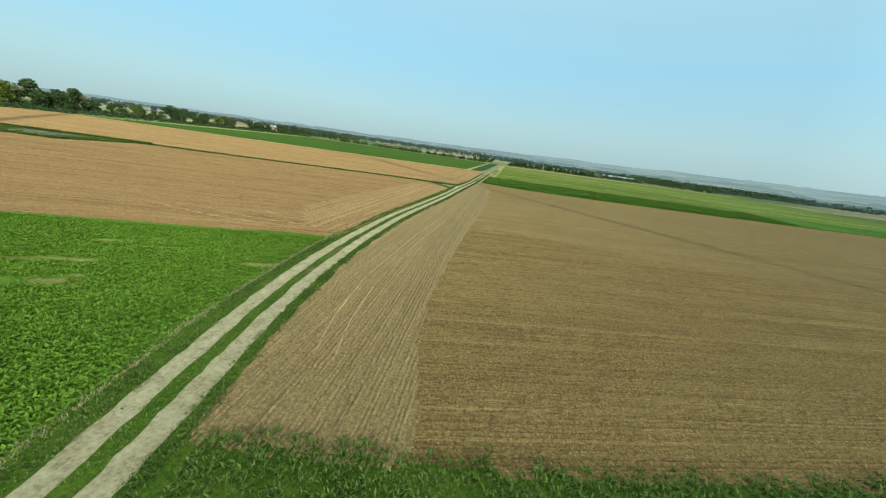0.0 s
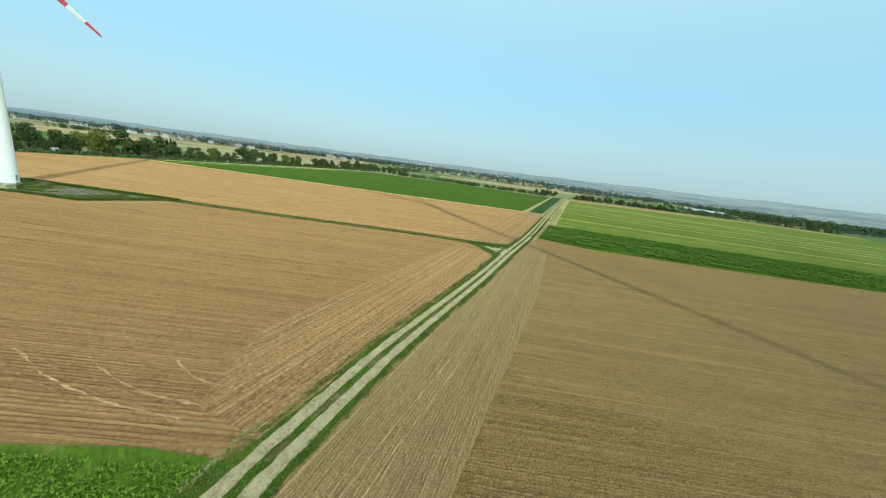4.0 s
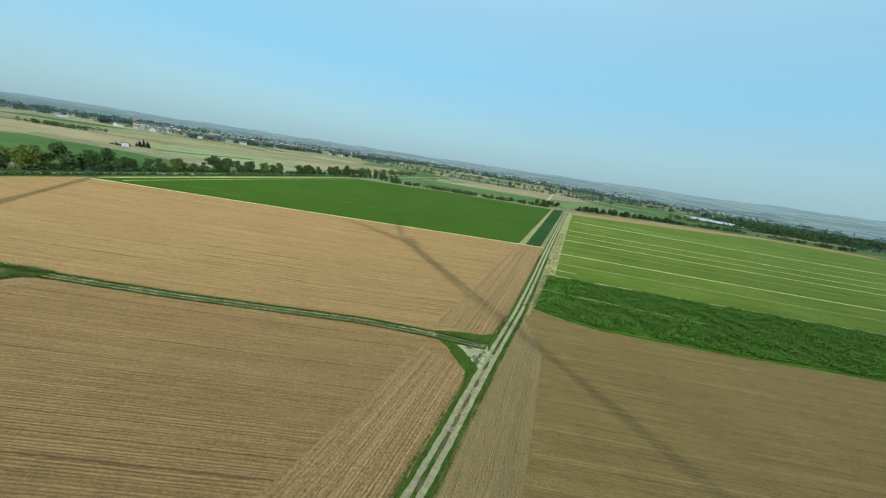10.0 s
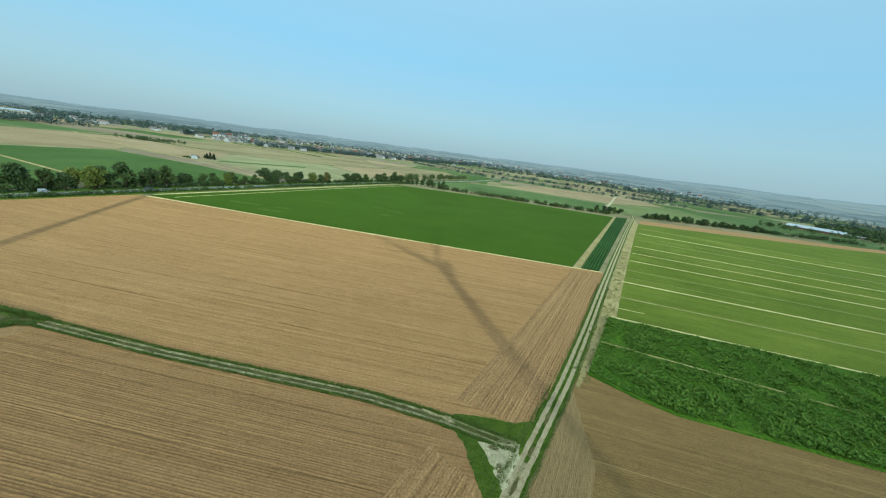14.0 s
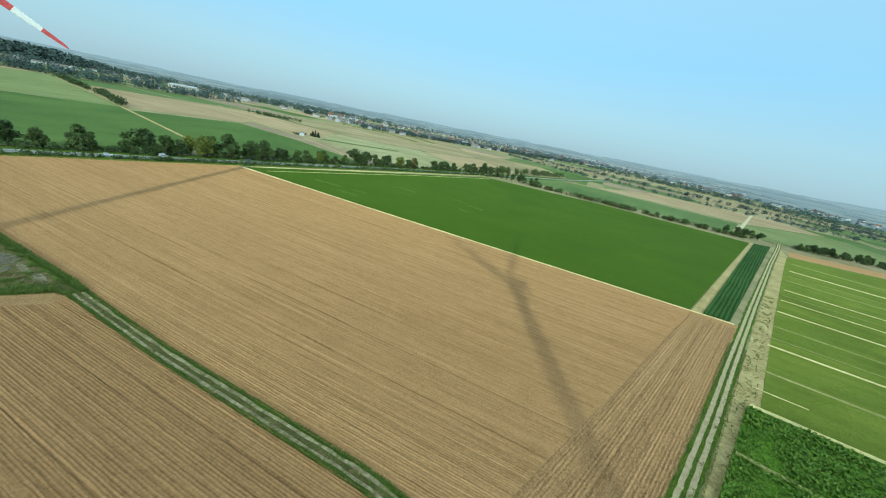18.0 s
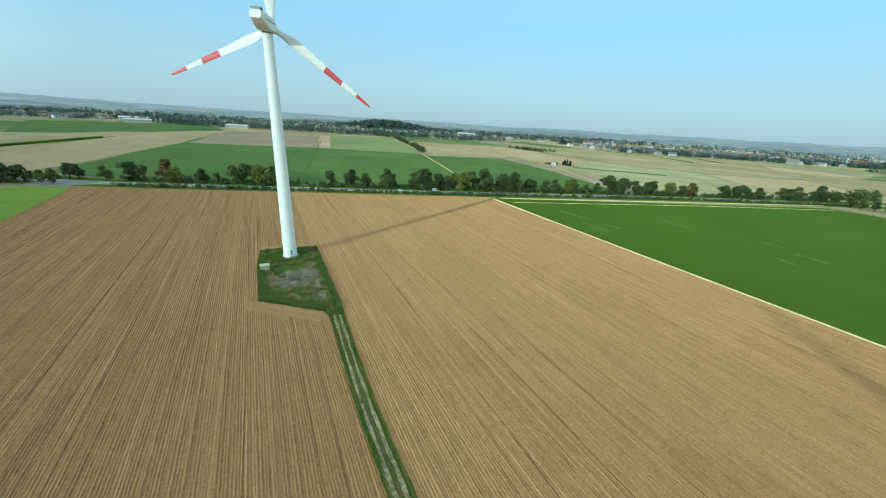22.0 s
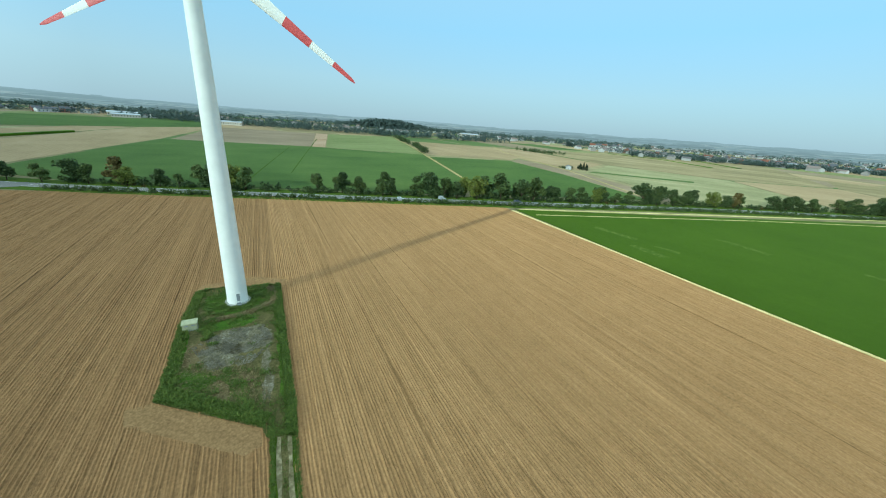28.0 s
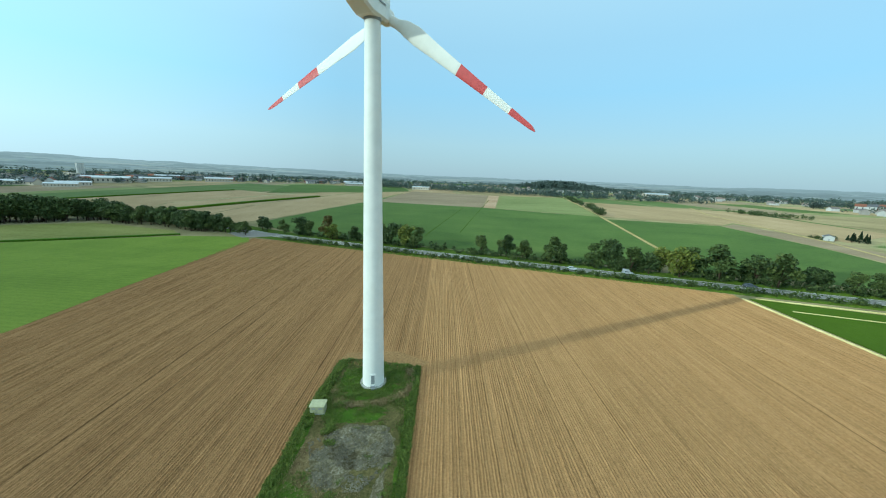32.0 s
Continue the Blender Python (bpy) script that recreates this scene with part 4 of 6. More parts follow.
def tree(seed, height, width, mat, label, kind="broad", count=1300, leaf=0.46):
    rng = np.random.default_rng(seed)
    r = random.Random(seed)
    t = thing("tree", 0, 0, 0, 0, label, "tree", "roadside trees")
    bm = bmesh.new()
    trunk_h = height * (0.28 if kind == "broad" else 0.9)
    limb(bm, (0, 0, -0.3), (r.uniform(-.2, .2), r.uniform(-.2, .2), trunk_h), height * 0.028, height * 0.016)
    lobes = []
    if kind == "broad":
        nl = r.randint(6, 9)
        for i in range(nl):
            an = 2 * math.pi * i / nl + r.uniform(-0.5, 0.5)
            ra = width * 0.5 * r.uniform(0.25, 0.72)
            z = height * r.uniform(0.24, 0.80)
            c = np.array((ra * math.cos(an), ra * math.sin(an), z))
            lobes.append((c, width * r.uniform(0.16, 0.27), height * r.uniform(0.11, 0.19)))
            limb(bm, (0, 0, trunk_h * r.uniform(0.6, 1.0)), c, height * 0.012, height * 0.004, 5)
        lobes.append((np.array((r.uniform(-.1, .1) * width, r.uniform(-.1, .1) * width, height * 0.84)), width * 0.22, height * 0.15))
        lobes.append((np.array((0, 0, height * 0.58)), width * 0.30, height * 0.22))
    cs = []
    if kind == "broad":
        for k in range(count):
            c, a, b = lobes[r.randrange(len(lobes))]
            d = rng.normal(size=3)
            d /= np.linalg.norm(d)
            q = rng.random() ** 0.35
            cs.append(c + d * q * np.array((a, a, b)))
    elif kind == "bush":
        for k in range(count):
            d = rng.normal(size=3)
            d /= np.linalg.norm(d)
            an = math.atan2(d[1], d[0])
            lump = 1 + 0.22 * math.sin(3 * an + seed) + 0.15 * math.sin(5 * an + 2 * seed)
            q = rng.random() ** 0.35 * lump
            cs.append(np.array((d[0] * q * width / 2, d[1] * q * width / 2, height * (0.08 + 0.88 * abs(d[2]) * q / 1.15))))
    else:
        for k in range(count):
            z = rng.random() ** 0.8
            tier = 0.75 + 0.35 * ((z * 9) % 1.0)
            an = rng.random() * 2 * math.pi
            ra = width / 2 * (1.02 - z) * tier * math.sqrt(rng.random() * 0.7 + 0.3)
            cs.append(np.array((ra * math.cos(an), ra * math.sin(an), height * (0.10 + 0.9 * z))))
    p, f = cards(rng, np.array(cs), rng.uniform(0.55, 1.15, len(cs)) * leaf)
    part("trunk", bm, M_BARK, t)
    ob = new("crown", np_mesh("crown", p, f, mat))
    ob.parent = t
    return t


V = {
    "G": tree(1, 10, 9.0, M_LEAF, "broad green roadside tree in full leaf"),
    "D": tree(2, 10, 8.0, M_LEAF_D, "dark green roadside tree with a ragged crown"),
    "H": tree(3, 10, 7.0, M_LEAF, "slender green roadside tree with gaps in its crown", count=1000),
    "Y": tree(4, 10, 9.5, M_LEAF_Y, "yellowing roadside tree with a full crown"),
    "O": tree(5, 10, 8.5, M_LEAF_O, "rusty brown autumn tree beside the road"),
    "K": tree(6, 10, 11.0, M_LEAF_D, "wide dark green tree with a flat crown", count=1600),
    "S": tree(7, 3.2, 4.6, M_LEAF_D, "low dark green roadside shrub", "bush", 320, 0.3),
    "B": tree(8, 4.5, 5.5, M_LEAF, "green hedge shrub with an uneven top", "bush", 380, 0.33),
    "R": tree(9, 4.0, 4.5, M_LEAF_O, "rusty brown hedge shrub", "bush", 300, 0.32),
    "C": tree(10, 10, 5.0, M_CONIFER, "dark green conifer beside the farm", "conifer", 900, 0.4),
}
for k in "SBR":
    for o in (V[k],):
        o["category"] = "shrub"
        o["group"] = "hedge shrubs"
USED = set()


def plant(key, x, y, h, rnd):
    base = 10.0 if key not in "SBR" else {"S": 3.2, "B": 4.5, "R": 4.0}[key]
    k = h / base
    m = pose(x, y, flush_z(x) + 0.02, 0, 0, rnd.uniform(0, 360)) @ Matrix.Diagonal((k * rnd.uniform(0.9, 1.12), k * rnd.uniform(0.9, 1.12), k, 1))
    if key not in USED:
        USED.add(key)
        V[key].matrix_world = m
        return V[key]
    o = copy_thing(V[key], Matrix.Identity(4))
    o.matrix_basis = m
    return o


rnd = random.Random(5)
# trees on the far side of the country road, by their place along it and their height
ROW_Y = (-88, -82, -67, -54, -48, -38, -31, -18, -9, -1, 4, 13, 20, 54, 66, 74, 87, 91, 106, 112, 120, 127, 132, 138, 144, 152, 165, 171, 186, 194, 203, 212, 246, 252, 264, 271, 279, 291, 308, 346, 352, 369, 388, 392, 402, 424)
ROW_H = (8, 9, 9, 12, 10, 14, 8, 9, 7, 11, 12, 11, 10, 11, 10, 8, 11, 9, 11, 12, 11, 9, 11, 12, 11, 13, 12, 12, 8, 8, 8, 9, 12, 11, 9, 8, 9, 9, 10, 10, 9, 9, 10, 9, 10, 11)
ROW_K = "DDGKHOYDHGKYGHDHGHGKHDYYGGKGGHGYKKGGDYODKGGKGG"
for y, h, k in zip(ROW_Y, ROW_H, ROW_K):
    x, yy = main_xy(y, -8.5 + rnd.uniform(-2.5, 2.5))
    plant(k, x, yy, h * rnd.uniform(0.95, 1.2), rnd)
for y in range(60, 425, 11):
    if rnd.random() < 0.75:
        x, yy = main_xy(y + rnd.uniform(-4, 4), rnd.choice((-9.5, -7.5)) + rnd.uniform(-1.5, 1.5))
        plant(rnd.choice("DGGKHD"), x, yy, rnd.uniform(6.5, 10.5), rnd)
for y in range(-70, 430, 7):
    if rnd.random() < 0.62:
        x, yy = main_xy(y + rnd.uniform(-3, 3), -6.5 + rnd.uniform(-2, 1.5))
        plant(rnd.choice("SSBR"), x, yy, rnd.uniform(1.4, 3.4), rnd)
for y in range(-52, 430, 9):
    if rnd.random() < 0.75:
        x, yy = main_xy(y + rnd.uniform(-3, 3), 6.0 + rnd.uniform(-1.0, 1.0))
        plant(rnd.choice("SSSB"), x, yy, rnd.uniform(0.9, 2.3) + (1.2 if -60 < y < -20 else 0), rnd)
hed = random.Random(21)
for x, y in dense([(-290, 420), (-262, 428), (-235, 446)], 6) + dense([(-68, 556), (-46, 567)], 6) + dense([(-14, 588), (60, 650), (120, 702)], 6):
    plant(hed.choice("GKDGD"), x + hed.uniform(-3, 3), y + hed.uniform(-3, 3), hed.uniform(7, 10), hed)
# wood at the south end of the country road
rr = random.Random(27)
WOODLINE = [(-227, -96), (-222, -150), (-210, -201), (-178, -226), (-136, -248)]
for i in range(150):
    a = rr.random() * 4
    k_ = min(3, int(a))
    (x0, y0), (x1, y1) = WOODLINE[k_], WOODLINE[k_ + 1]
    x, y = x0 + (x1 - x0) * (a - k_) + rr.uniform(-13, 3), y0 + (y1 - y0) * (a - k_) + rr.uniform(-15, 2)
    plant(rr.choice("DKDGDH"), x, y, rr.uniform(8, 12) + 6 * min(1.0, max(0.0, (a - 1.6))), rr)
for y in range(-178, -74, 7):
    x, yy = main_xy(y, 9 + rr.uniform(-2, 3))
    plant(rr.choice("DGKG"), x, yy, rr.uniform(7, 11), rr)


def wood(name, label, pts, mat, seed, leaf=1.1, per=46):
    """Many small leafy crowns, joined, for trees too far off to tell apart."""
    rng = np.random.default_rng(seed)
    cs, sz = [], []
    for x, y, h in pts:
        w = h * rng.uniform(0.38, 0.6)
        d = rng.normal(size=(per, 3))
        d /= np.linalg.norm(d, axis=1)[:, None]
        q = rng.random(per)[:, None] ** 0.4
        cs.append(d * q * np.array((w, w, h * 0.44)) + np.array((x, y, land_z(x, y) + h * 0.50)))
        sz.append(rng.uniform(0.6, 1.2, per) * leaf * h / 10)
    p, f = cards(rng, np.concatenate(cs), np.concatenate(sz))
    return tagged(new(name, np_mesh(name, p, f, mat)), label, "trees", kind="stuff")


def belt(line, width, count, lo, hi, seed):
    r = random.Random(seed)
    pts = []
    seg = dense(line, 6)
    for i in range(count):
        a = seg[r.randrange(len(seg))]
        pts.append((a[0] + r.uniform(-width, width), a[1] + r.uniform(-width, width), r.uniform(lo, hi)))
    return pts


wood("roadside_scrub", "dark scrub under the far side trees of the country road", [(*main_xy(y_, o_), h_) for y_, o_, h_ in [(rr.uniform(-62, 430), -8.5 + rr.uniform(-2.5, 2.0), rr.uniform(1.6, 4.4)) for _ in range(520)]], M_LEAF_D, 44, 1.5, 34)
wood("roadside_scrub", "low dark scrub between field and country road", [(*main_xy(y_, o_), h_) for y_, o_, h_ in [(rr.uniform(-55, 430), 6.2 + rr.uniform(-1.3, 1.3), rr.uniform(1.0, 2.9)) for _ in range(760)]], M_LEAF_D, 43, 1.7, 24)
wood("field_hedge", "uneven green hedge at the dark field's end", belt([(-240, 442), (-165, 482), (-110, 512), (-52, 548)], 2.5, 150, 3.0, 6.5, 45), M_LEAF, 45, 1.0, 90)
wood("field_hedge", "rusty shrubs in the hedge", belt([(-240, 440), (-165, 480), (-110, 510), (-52, 546)], 2.0, 26, 2.5, 4.5, 46), M_LEAF_O, 46, 1.0, 80)
wood("field_hedge", "dark hedge trees beyond the vegetable field", belt([(120, 702), (200, 770), (290, 800), (420, 825)], 4, 60, 5, 9, 47), M_LEAF_D, 47, 0.9, 120)
wood("field_hedge", "low hedge under the trees beyond the vegetables", belt([(-14, 588), (60, 650), (120, 702), (200, 762)], 3, 150, 2.5, 6, 106), M_LEAF_D, 106, 1.0, 70)
wood("field_hedge", "trees along the road to the north", belt([(-300, 430), (-312, 520), (-318, 640)], 9, 50, 5, 10, 48), M_LEAF, 48, 0.9, 120)
wood("field_hedge", "row of trees along the pale lane", belt([(-500, 108), (-580, 96), (-700, 70), (-800, 48)], 3, 48, 5, 9.5, 49), M_LEAF_D, 49, 0.9, 110)

# ---------- far fields ----------
CROPS = {
    "green": row_mat("far_green_crop", (0.043, 0.071, 0.018), (0.081, 0.122, 0.031), (0.127, 0.167, 0.045), 20, 3.0, 0.05, 0.1, 0.3, 0.01),
    "pale": row_mat("far_pale_green", (0.107, 0.125, 0.041), (0.171, 0.191, 0.071), (0.247, 0.259, 0.108), 30, 3.0, 0.04, 0.1, 0.5, 0.01),
    "tan": row_mat("far_tan_stubble", (0.196, 0.145, 0.074), (0.306, 0.226, 0.122), (0.403, 0.307, 0.181), -60, 3.0, 0.04, 0.1, 0.5, 0.01),
    "brown": row_mat("far_brown_soil", (0.149, 0.114, 0.071), (0.234, 0.179, 0.113), (0.319, 0.251, 0.166), 25, 3.0, 0.04, 0.1, 0.5, 0.01),
    "fleece": row_mat("far_fleece_cover", (0.170, 0.169, 0.076), (0.260, 0.242, 0.120), (0.380, 0.339, 0.189), -30, 6.0, 0.05, 0.2, 0.8, 0.015),
    "dull": row_mat("far_dull_green", (0.063, 0.095, 0.029), (0.103, 0.140, 0.045), (0.155, 0.190, 0.068), 20, 3.0, 0.05, 0.1, 0.4, 0.01),
    "olive": row_mat("far_olive_stubble", (0.148, 0.123, 0.059), (0.246, 0.198, 0.100), (0.355, 0.282, 0.158), -35, 4.0, 0.03, 0.2, 0.9, 0.012),
    "orange": row_mat("far_orange_plot", (0.24, 0.16, 0.09), (0.34, 0.23, 0.14), (0.46, 0.35, 0.23), 20, 5.0, 0.05, 0.3, 0.5, 0.02),
}
LABEL = {"green": "far field of even green crop", "pale": "far pale green meadow", "tan": "far tan stubble field", "brown": "far bare brown field", "fleece": "far field under pale crop covers", "dull": "far dull green field", "olive": "far olive tan stubble field in strips", "orange": "small orange plot with pale sheets"}
for crop, pts in (
    ("green", [(-262, -112), (-290, -122), (-466, -163), (-493, -21), (-488, 106.3), (-322, 138.3), (-276, 132), (-269, 80), (-258, -10), (-252, -60)]),
    ("green", [(-282, 150), (-318, 142.2), (-472, 113.0), (-490, 207), (-395, 238), (-297, 257)]),
    ("pale", [(-498, -7), (-492, 105.6), (-860, 34), (-772, -77)]),
    ("orange", [(-496, -22), (-498, -8), (-770, -78), (-768, -98)]),
    ("brown", [(-494, -50), (-496, -23), (-768, -99), (-762, -130)]),
    ("brown", [(-470, -160), (-493, -50), (-760, -130), (-742, -258)]),
    ("tan", [(-250, -125), (-290, -126), (-466, -167), (-740, -263), (-600, -290), (-359, -225), (-250, -170)]),
    ("tan", [(-250, -172), (-359, -228), (-600, -294), (-560, -330), (-300, -290), (-240, -220)]),
    ("green", [(-600, -300), (-742, -265), (-960, -420), (-707, -575), (-474, -365)]),
    ("tan", [(-240, -224), (-300, -294), (-470, -328), (-480, -436), (-360, -410), (-250, -387)]),
    ("dull", [(-250, -396), (-360, -418), (-480, -442), (-660, -500), (-660, -660), (-372, -520), (-262, -480)]),
    ("brown", [(-490, 210), (-395, 241), (-298, 260), (-293, 285), (-420, 262), (-520, 226)]),
    ("fleece", [(-425, 272), (-296, 293), (-296, 400), (-440, 440), (-520, 345)]),
    ("green", [(-428, 276), (-436, 284), (-410, 376), (-399, 368)]),
    ("tan", [(-500, 212), (-530, 228), (-440, 270), (-530, 342), (-726, 283), (-740, 62), (-494, 109.2)]),
    ("tan", [(-296, 405), (-440, 445), (-430, 560), (-305, 520)]),
    ("olive", [(-532, 346), (-445, 444), (-436, 560), (-700, 760), (-830, 520), (-720, 300)]),
    ("dull", [(-280, 462), (-170, 512), (-66, 572), (-75, 705), (-260, 620), (-320, 540)]),
    ("olive", [(-305, 530), (-262, 622), (-430, 760), (-520, 650), (-436, 566)]),
    ("pale", [(-62, 578), (-16, 606), (130, 740), (20, 900), (-72, 720)]),
    ("tan", [(-70, 730), (15, 905), (-60, 1010), (-230, 850), (-250, 640)]),
    ("dull", [(25, 905), (135, 745), (330, 900), (210, 1080)]),
):
    sheet("field", pts, 0.10 if crop != "green" else 0.16, CROPS[crop], LABEL[crop], "field")
rr = random.Random(31)
for cell, r0, r1, lift in ((210, 430, 1500, 0.05), (300, 1500, 1960, 0.04)):
    n = int(r1 / cell) + 1
    ca, sa = math.cos(0.42), math.sin(0.42)
    for i in range(-n, n + 1):
        for j in range(-2 * n, 2 * n + 1):
            u, v = i * cell + rr.uniform(-20, 20), j * cell * 0.5
            x, y = -140 + u * ca - v * sa, 170 + u * sa + v * ca
            d = math.hypot(x + 140, y - 170)
            if not r0 < d < r1 or (x > 150 and y < 250) or (y < -100 and x > -100):
                continue
            if -250 < x < 330 and -130 < y < 560 and cell < 300:
                continue
            w, h = cell * rr.uniform(0.42, 0.5), cell * rr.uniform(0.2, 0.25)
            crop = rr.choice(("tan", "dull", "olive", "dull", "brown", "pale", "green", "fleece" if rr.random() < 0.3 else "olive"))
            sheet("field", [(x + a * ca - b * sa, y + a * sa + b * ca) for a, b in ((-w, -h), (w, -h), (w, h), (-w, h))], lift, CROPS[crop], LABEL[crop], "field")
sheet("road", [(-318, 139.9), (-320, 141.4), (-1066, -1.2), (-1066, -3.6)], 0.2, M_TRAMPLED, "pale concrete farm lane between green fields", "road")
sheet("road", [(-66, 610), (-90, 1010), (-86, 1010), (-62, 610)], 0.14, M_GRAVEL, "pale dirt lane through far fields", "road")
sheet("road", [(-300, 261), (-430, 257), (-620, 231), (-760, 239), (-760, 236.5), (-620, 228.5), (-430, 254.6), (-300, 258.8)], 0.2, M_TRAMPLED, "pale farm lane towards the farm", "road")
strip = tagged(ribbon("field", smoothed([(-244, -224), (-330, -238), (-469, -256)], 12), -2.4, 2.4, 2.0, M_TALL, "long dark strip of tall maize", "field", wobble=0.5, seed=41))
tagged(ribbon("field", smoothed([(-255, -391), (-360, -414), (-470, -438)], 12), -1.2, 1.2, 1.4, M_TALL, "long dark strip of tall maize", "field", wobble=0.5, seed=42))

for p_, q_ in (((-287, 7), (-473, -39)), ((-312, 21), (-627, -55))):
    ribbon("trim", dense([p_, q_], 15), -0.4, 0.4, 0.20, M_DARKGREEN, "dark tram line through the far crop", "ground", wobble=0.2, seed=18)

tagged(ribbon("field", dense([(-150, -150), (-159, -155), (-186, -132), (-213, -110)], 6), -1.0, 1.0, 0.9, M_TALL, "dark standing maize edge of the yellowing crop", "field", wobble=0.3, seed=43))
for line_, w_ in (([(-803, 491), (-729, 559), (-603, 556)], 2.5), ([(-886, 603), (-794, 666), (-630, 628)], 2.5)):
    tagged(ribbon("field", smoothed(line_, 12), -w_, w_, 0.9, M_TALL, "long dark strip of green crop", "field", wobble=0.5, seed=44))

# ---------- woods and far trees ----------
# leaf colour greyed and blued: distance haze is painted into it
M_HAZYLEAF = leaf_mat("far_leaves_hazed", (0.046, 0.064, 0.054), (0.070, 0.096, 0.080), (0.096, 0.126, 0.104))
wood("woodland", "dense far wood beyond the western fields", belt([(-980, -600), (-880, -380), (-905, -136), (-900, 44), (-965, 290)], 45, 420, 10, 17, 51), M_HAZYLEAF, 51)
wood("woodland", "wooded hill behind the far wood", [(x, y, h + 26 * math.exp(-((x + 1650) ** 2 + (y + 60) ** 2) / 22000)) for x, y, h in belt([(-1800, -250), (-1620, -60), (-1600, 160)], 90, 260, 12, 18, 52)], M_HAZYLEAF, 52, 1.2, 60)
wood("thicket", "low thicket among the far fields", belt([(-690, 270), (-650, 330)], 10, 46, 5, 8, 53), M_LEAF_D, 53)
wood("tree_clump", "pair of tall far trees", belt([(-1010, 487), (-1015, 500)], 6, 8, 14, 19, 54), M_HAZYLEAF, 54, 0.9, 90)
wood("woodland", "trees round the northern village", belt([(-870, 580), (-850, 720), (-820, 900), (-800, 1150), (-830, 1500), (-900, 2000)], 70, 420, 8, 13, 55), M_HAZYLEAF, 55)
wood("woodland", "tree belts far to the north", belt([(-520, 1300), (-380, 1400), (-150, 1500), (60, 1330), (200, 1500)], 30, 200, 6, 11, 56), M_HAZYLEAF, 56)
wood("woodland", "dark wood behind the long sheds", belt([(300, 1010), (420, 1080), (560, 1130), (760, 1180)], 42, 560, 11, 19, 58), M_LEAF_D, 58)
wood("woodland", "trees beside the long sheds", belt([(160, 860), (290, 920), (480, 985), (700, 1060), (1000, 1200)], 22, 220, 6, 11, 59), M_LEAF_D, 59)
wood("woodland", "trees among the southern town", belt([(-270, -680), (-400, -740), (-560, -900), (-700, -790), (-900, -640)], 60, 330, 7, 13, 60), M_HAZYLEAF, 60)
wood("woodland", "far tree belts to the south", belt([(-300, -1100), (-700, -1200), (-1200, -1000), (-1500, -700)], 90, 380, 9, 15, 61), M_HAZYLEAF, 61)
wood("woodland", "far tree belts to the west", belt([(-1300, 620), (-1150, 700), (-1400, 300), (-1700, 500), (-1500, 1000)], 60, 330, 8, 14, 62), M_HAZYLEAF, 62)
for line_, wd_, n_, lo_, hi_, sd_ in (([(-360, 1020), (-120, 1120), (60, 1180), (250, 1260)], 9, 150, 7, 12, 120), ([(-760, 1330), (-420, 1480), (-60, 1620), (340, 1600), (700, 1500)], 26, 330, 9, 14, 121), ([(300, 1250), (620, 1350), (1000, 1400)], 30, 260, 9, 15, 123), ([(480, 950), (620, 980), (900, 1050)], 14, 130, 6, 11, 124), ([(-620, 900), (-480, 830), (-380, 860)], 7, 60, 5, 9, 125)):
    wood("woodland", "tree lines between the far northern fields", belt(line_, wd_, n_, lo_, hi_, sd_), M_HAZYLEAF, sd_, 1.1, 40)
ringpts = []
rr = random.Random(63)
for k in range(1500):
    an, ra = rr.uniform(-0.35, 1.35) * math.pi, rr.uniform(1250, 2000)
    for q in range(2):
        ringpts.append((-140 - ra * math.sin(an) + rr.uniform(-40, 40), 170 + ra * math.cos(an) + rr.uniform(-15, 15), rr.uniform(9, 18)))
wood("woodland", "scattered woods towards the horizon", ringpts, M_HAZYLEAF, 63, 1.6, 14)

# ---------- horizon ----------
# airlight colour that is painted into the far backdrop as haze
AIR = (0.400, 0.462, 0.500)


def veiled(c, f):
    """A far colour with that share of airlight painted in as haze."""
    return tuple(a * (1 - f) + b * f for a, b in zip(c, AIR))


def haze_glow_mat(name, f, wooded):
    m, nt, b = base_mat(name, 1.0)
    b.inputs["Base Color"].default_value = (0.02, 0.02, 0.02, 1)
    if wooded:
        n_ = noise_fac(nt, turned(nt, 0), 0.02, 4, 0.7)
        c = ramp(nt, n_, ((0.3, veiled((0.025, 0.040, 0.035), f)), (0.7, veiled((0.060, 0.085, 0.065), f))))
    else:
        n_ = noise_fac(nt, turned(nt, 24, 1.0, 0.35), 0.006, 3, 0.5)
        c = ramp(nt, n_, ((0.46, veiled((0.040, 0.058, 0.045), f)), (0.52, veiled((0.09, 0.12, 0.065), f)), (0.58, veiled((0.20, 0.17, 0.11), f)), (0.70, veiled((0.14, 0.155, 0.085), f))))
    # the haze-mixed colour is emitted, so the backdrop glows by itself
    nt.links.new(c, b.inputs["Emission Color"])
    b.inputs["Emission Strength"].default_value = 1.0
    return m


BANDS = (1920, 2400, 3000, 3700, 4560)
NV = 900
# land bands and wood lines below carry painted haze, more with distance
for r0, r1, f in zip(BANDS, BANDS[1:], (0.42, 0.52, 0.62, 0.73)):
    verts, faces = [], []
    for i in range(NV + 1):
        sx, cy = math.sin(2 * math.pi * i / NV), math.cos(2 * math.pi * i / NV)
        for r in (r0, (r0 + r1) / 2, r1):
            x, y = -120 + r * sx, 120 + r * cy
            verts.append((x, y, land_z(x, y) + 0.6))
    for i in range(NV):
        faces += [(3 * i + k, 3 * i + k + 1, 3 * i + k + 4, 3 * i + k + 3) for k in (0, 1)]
    tagged(mesh_ob("backdrop", verts, faces, haze_glow_mat("far_land_haze_glow", f, False)), "far farmland backdrop rising to the horizon, glowing with painted haze", "backdrop", kind="structure")
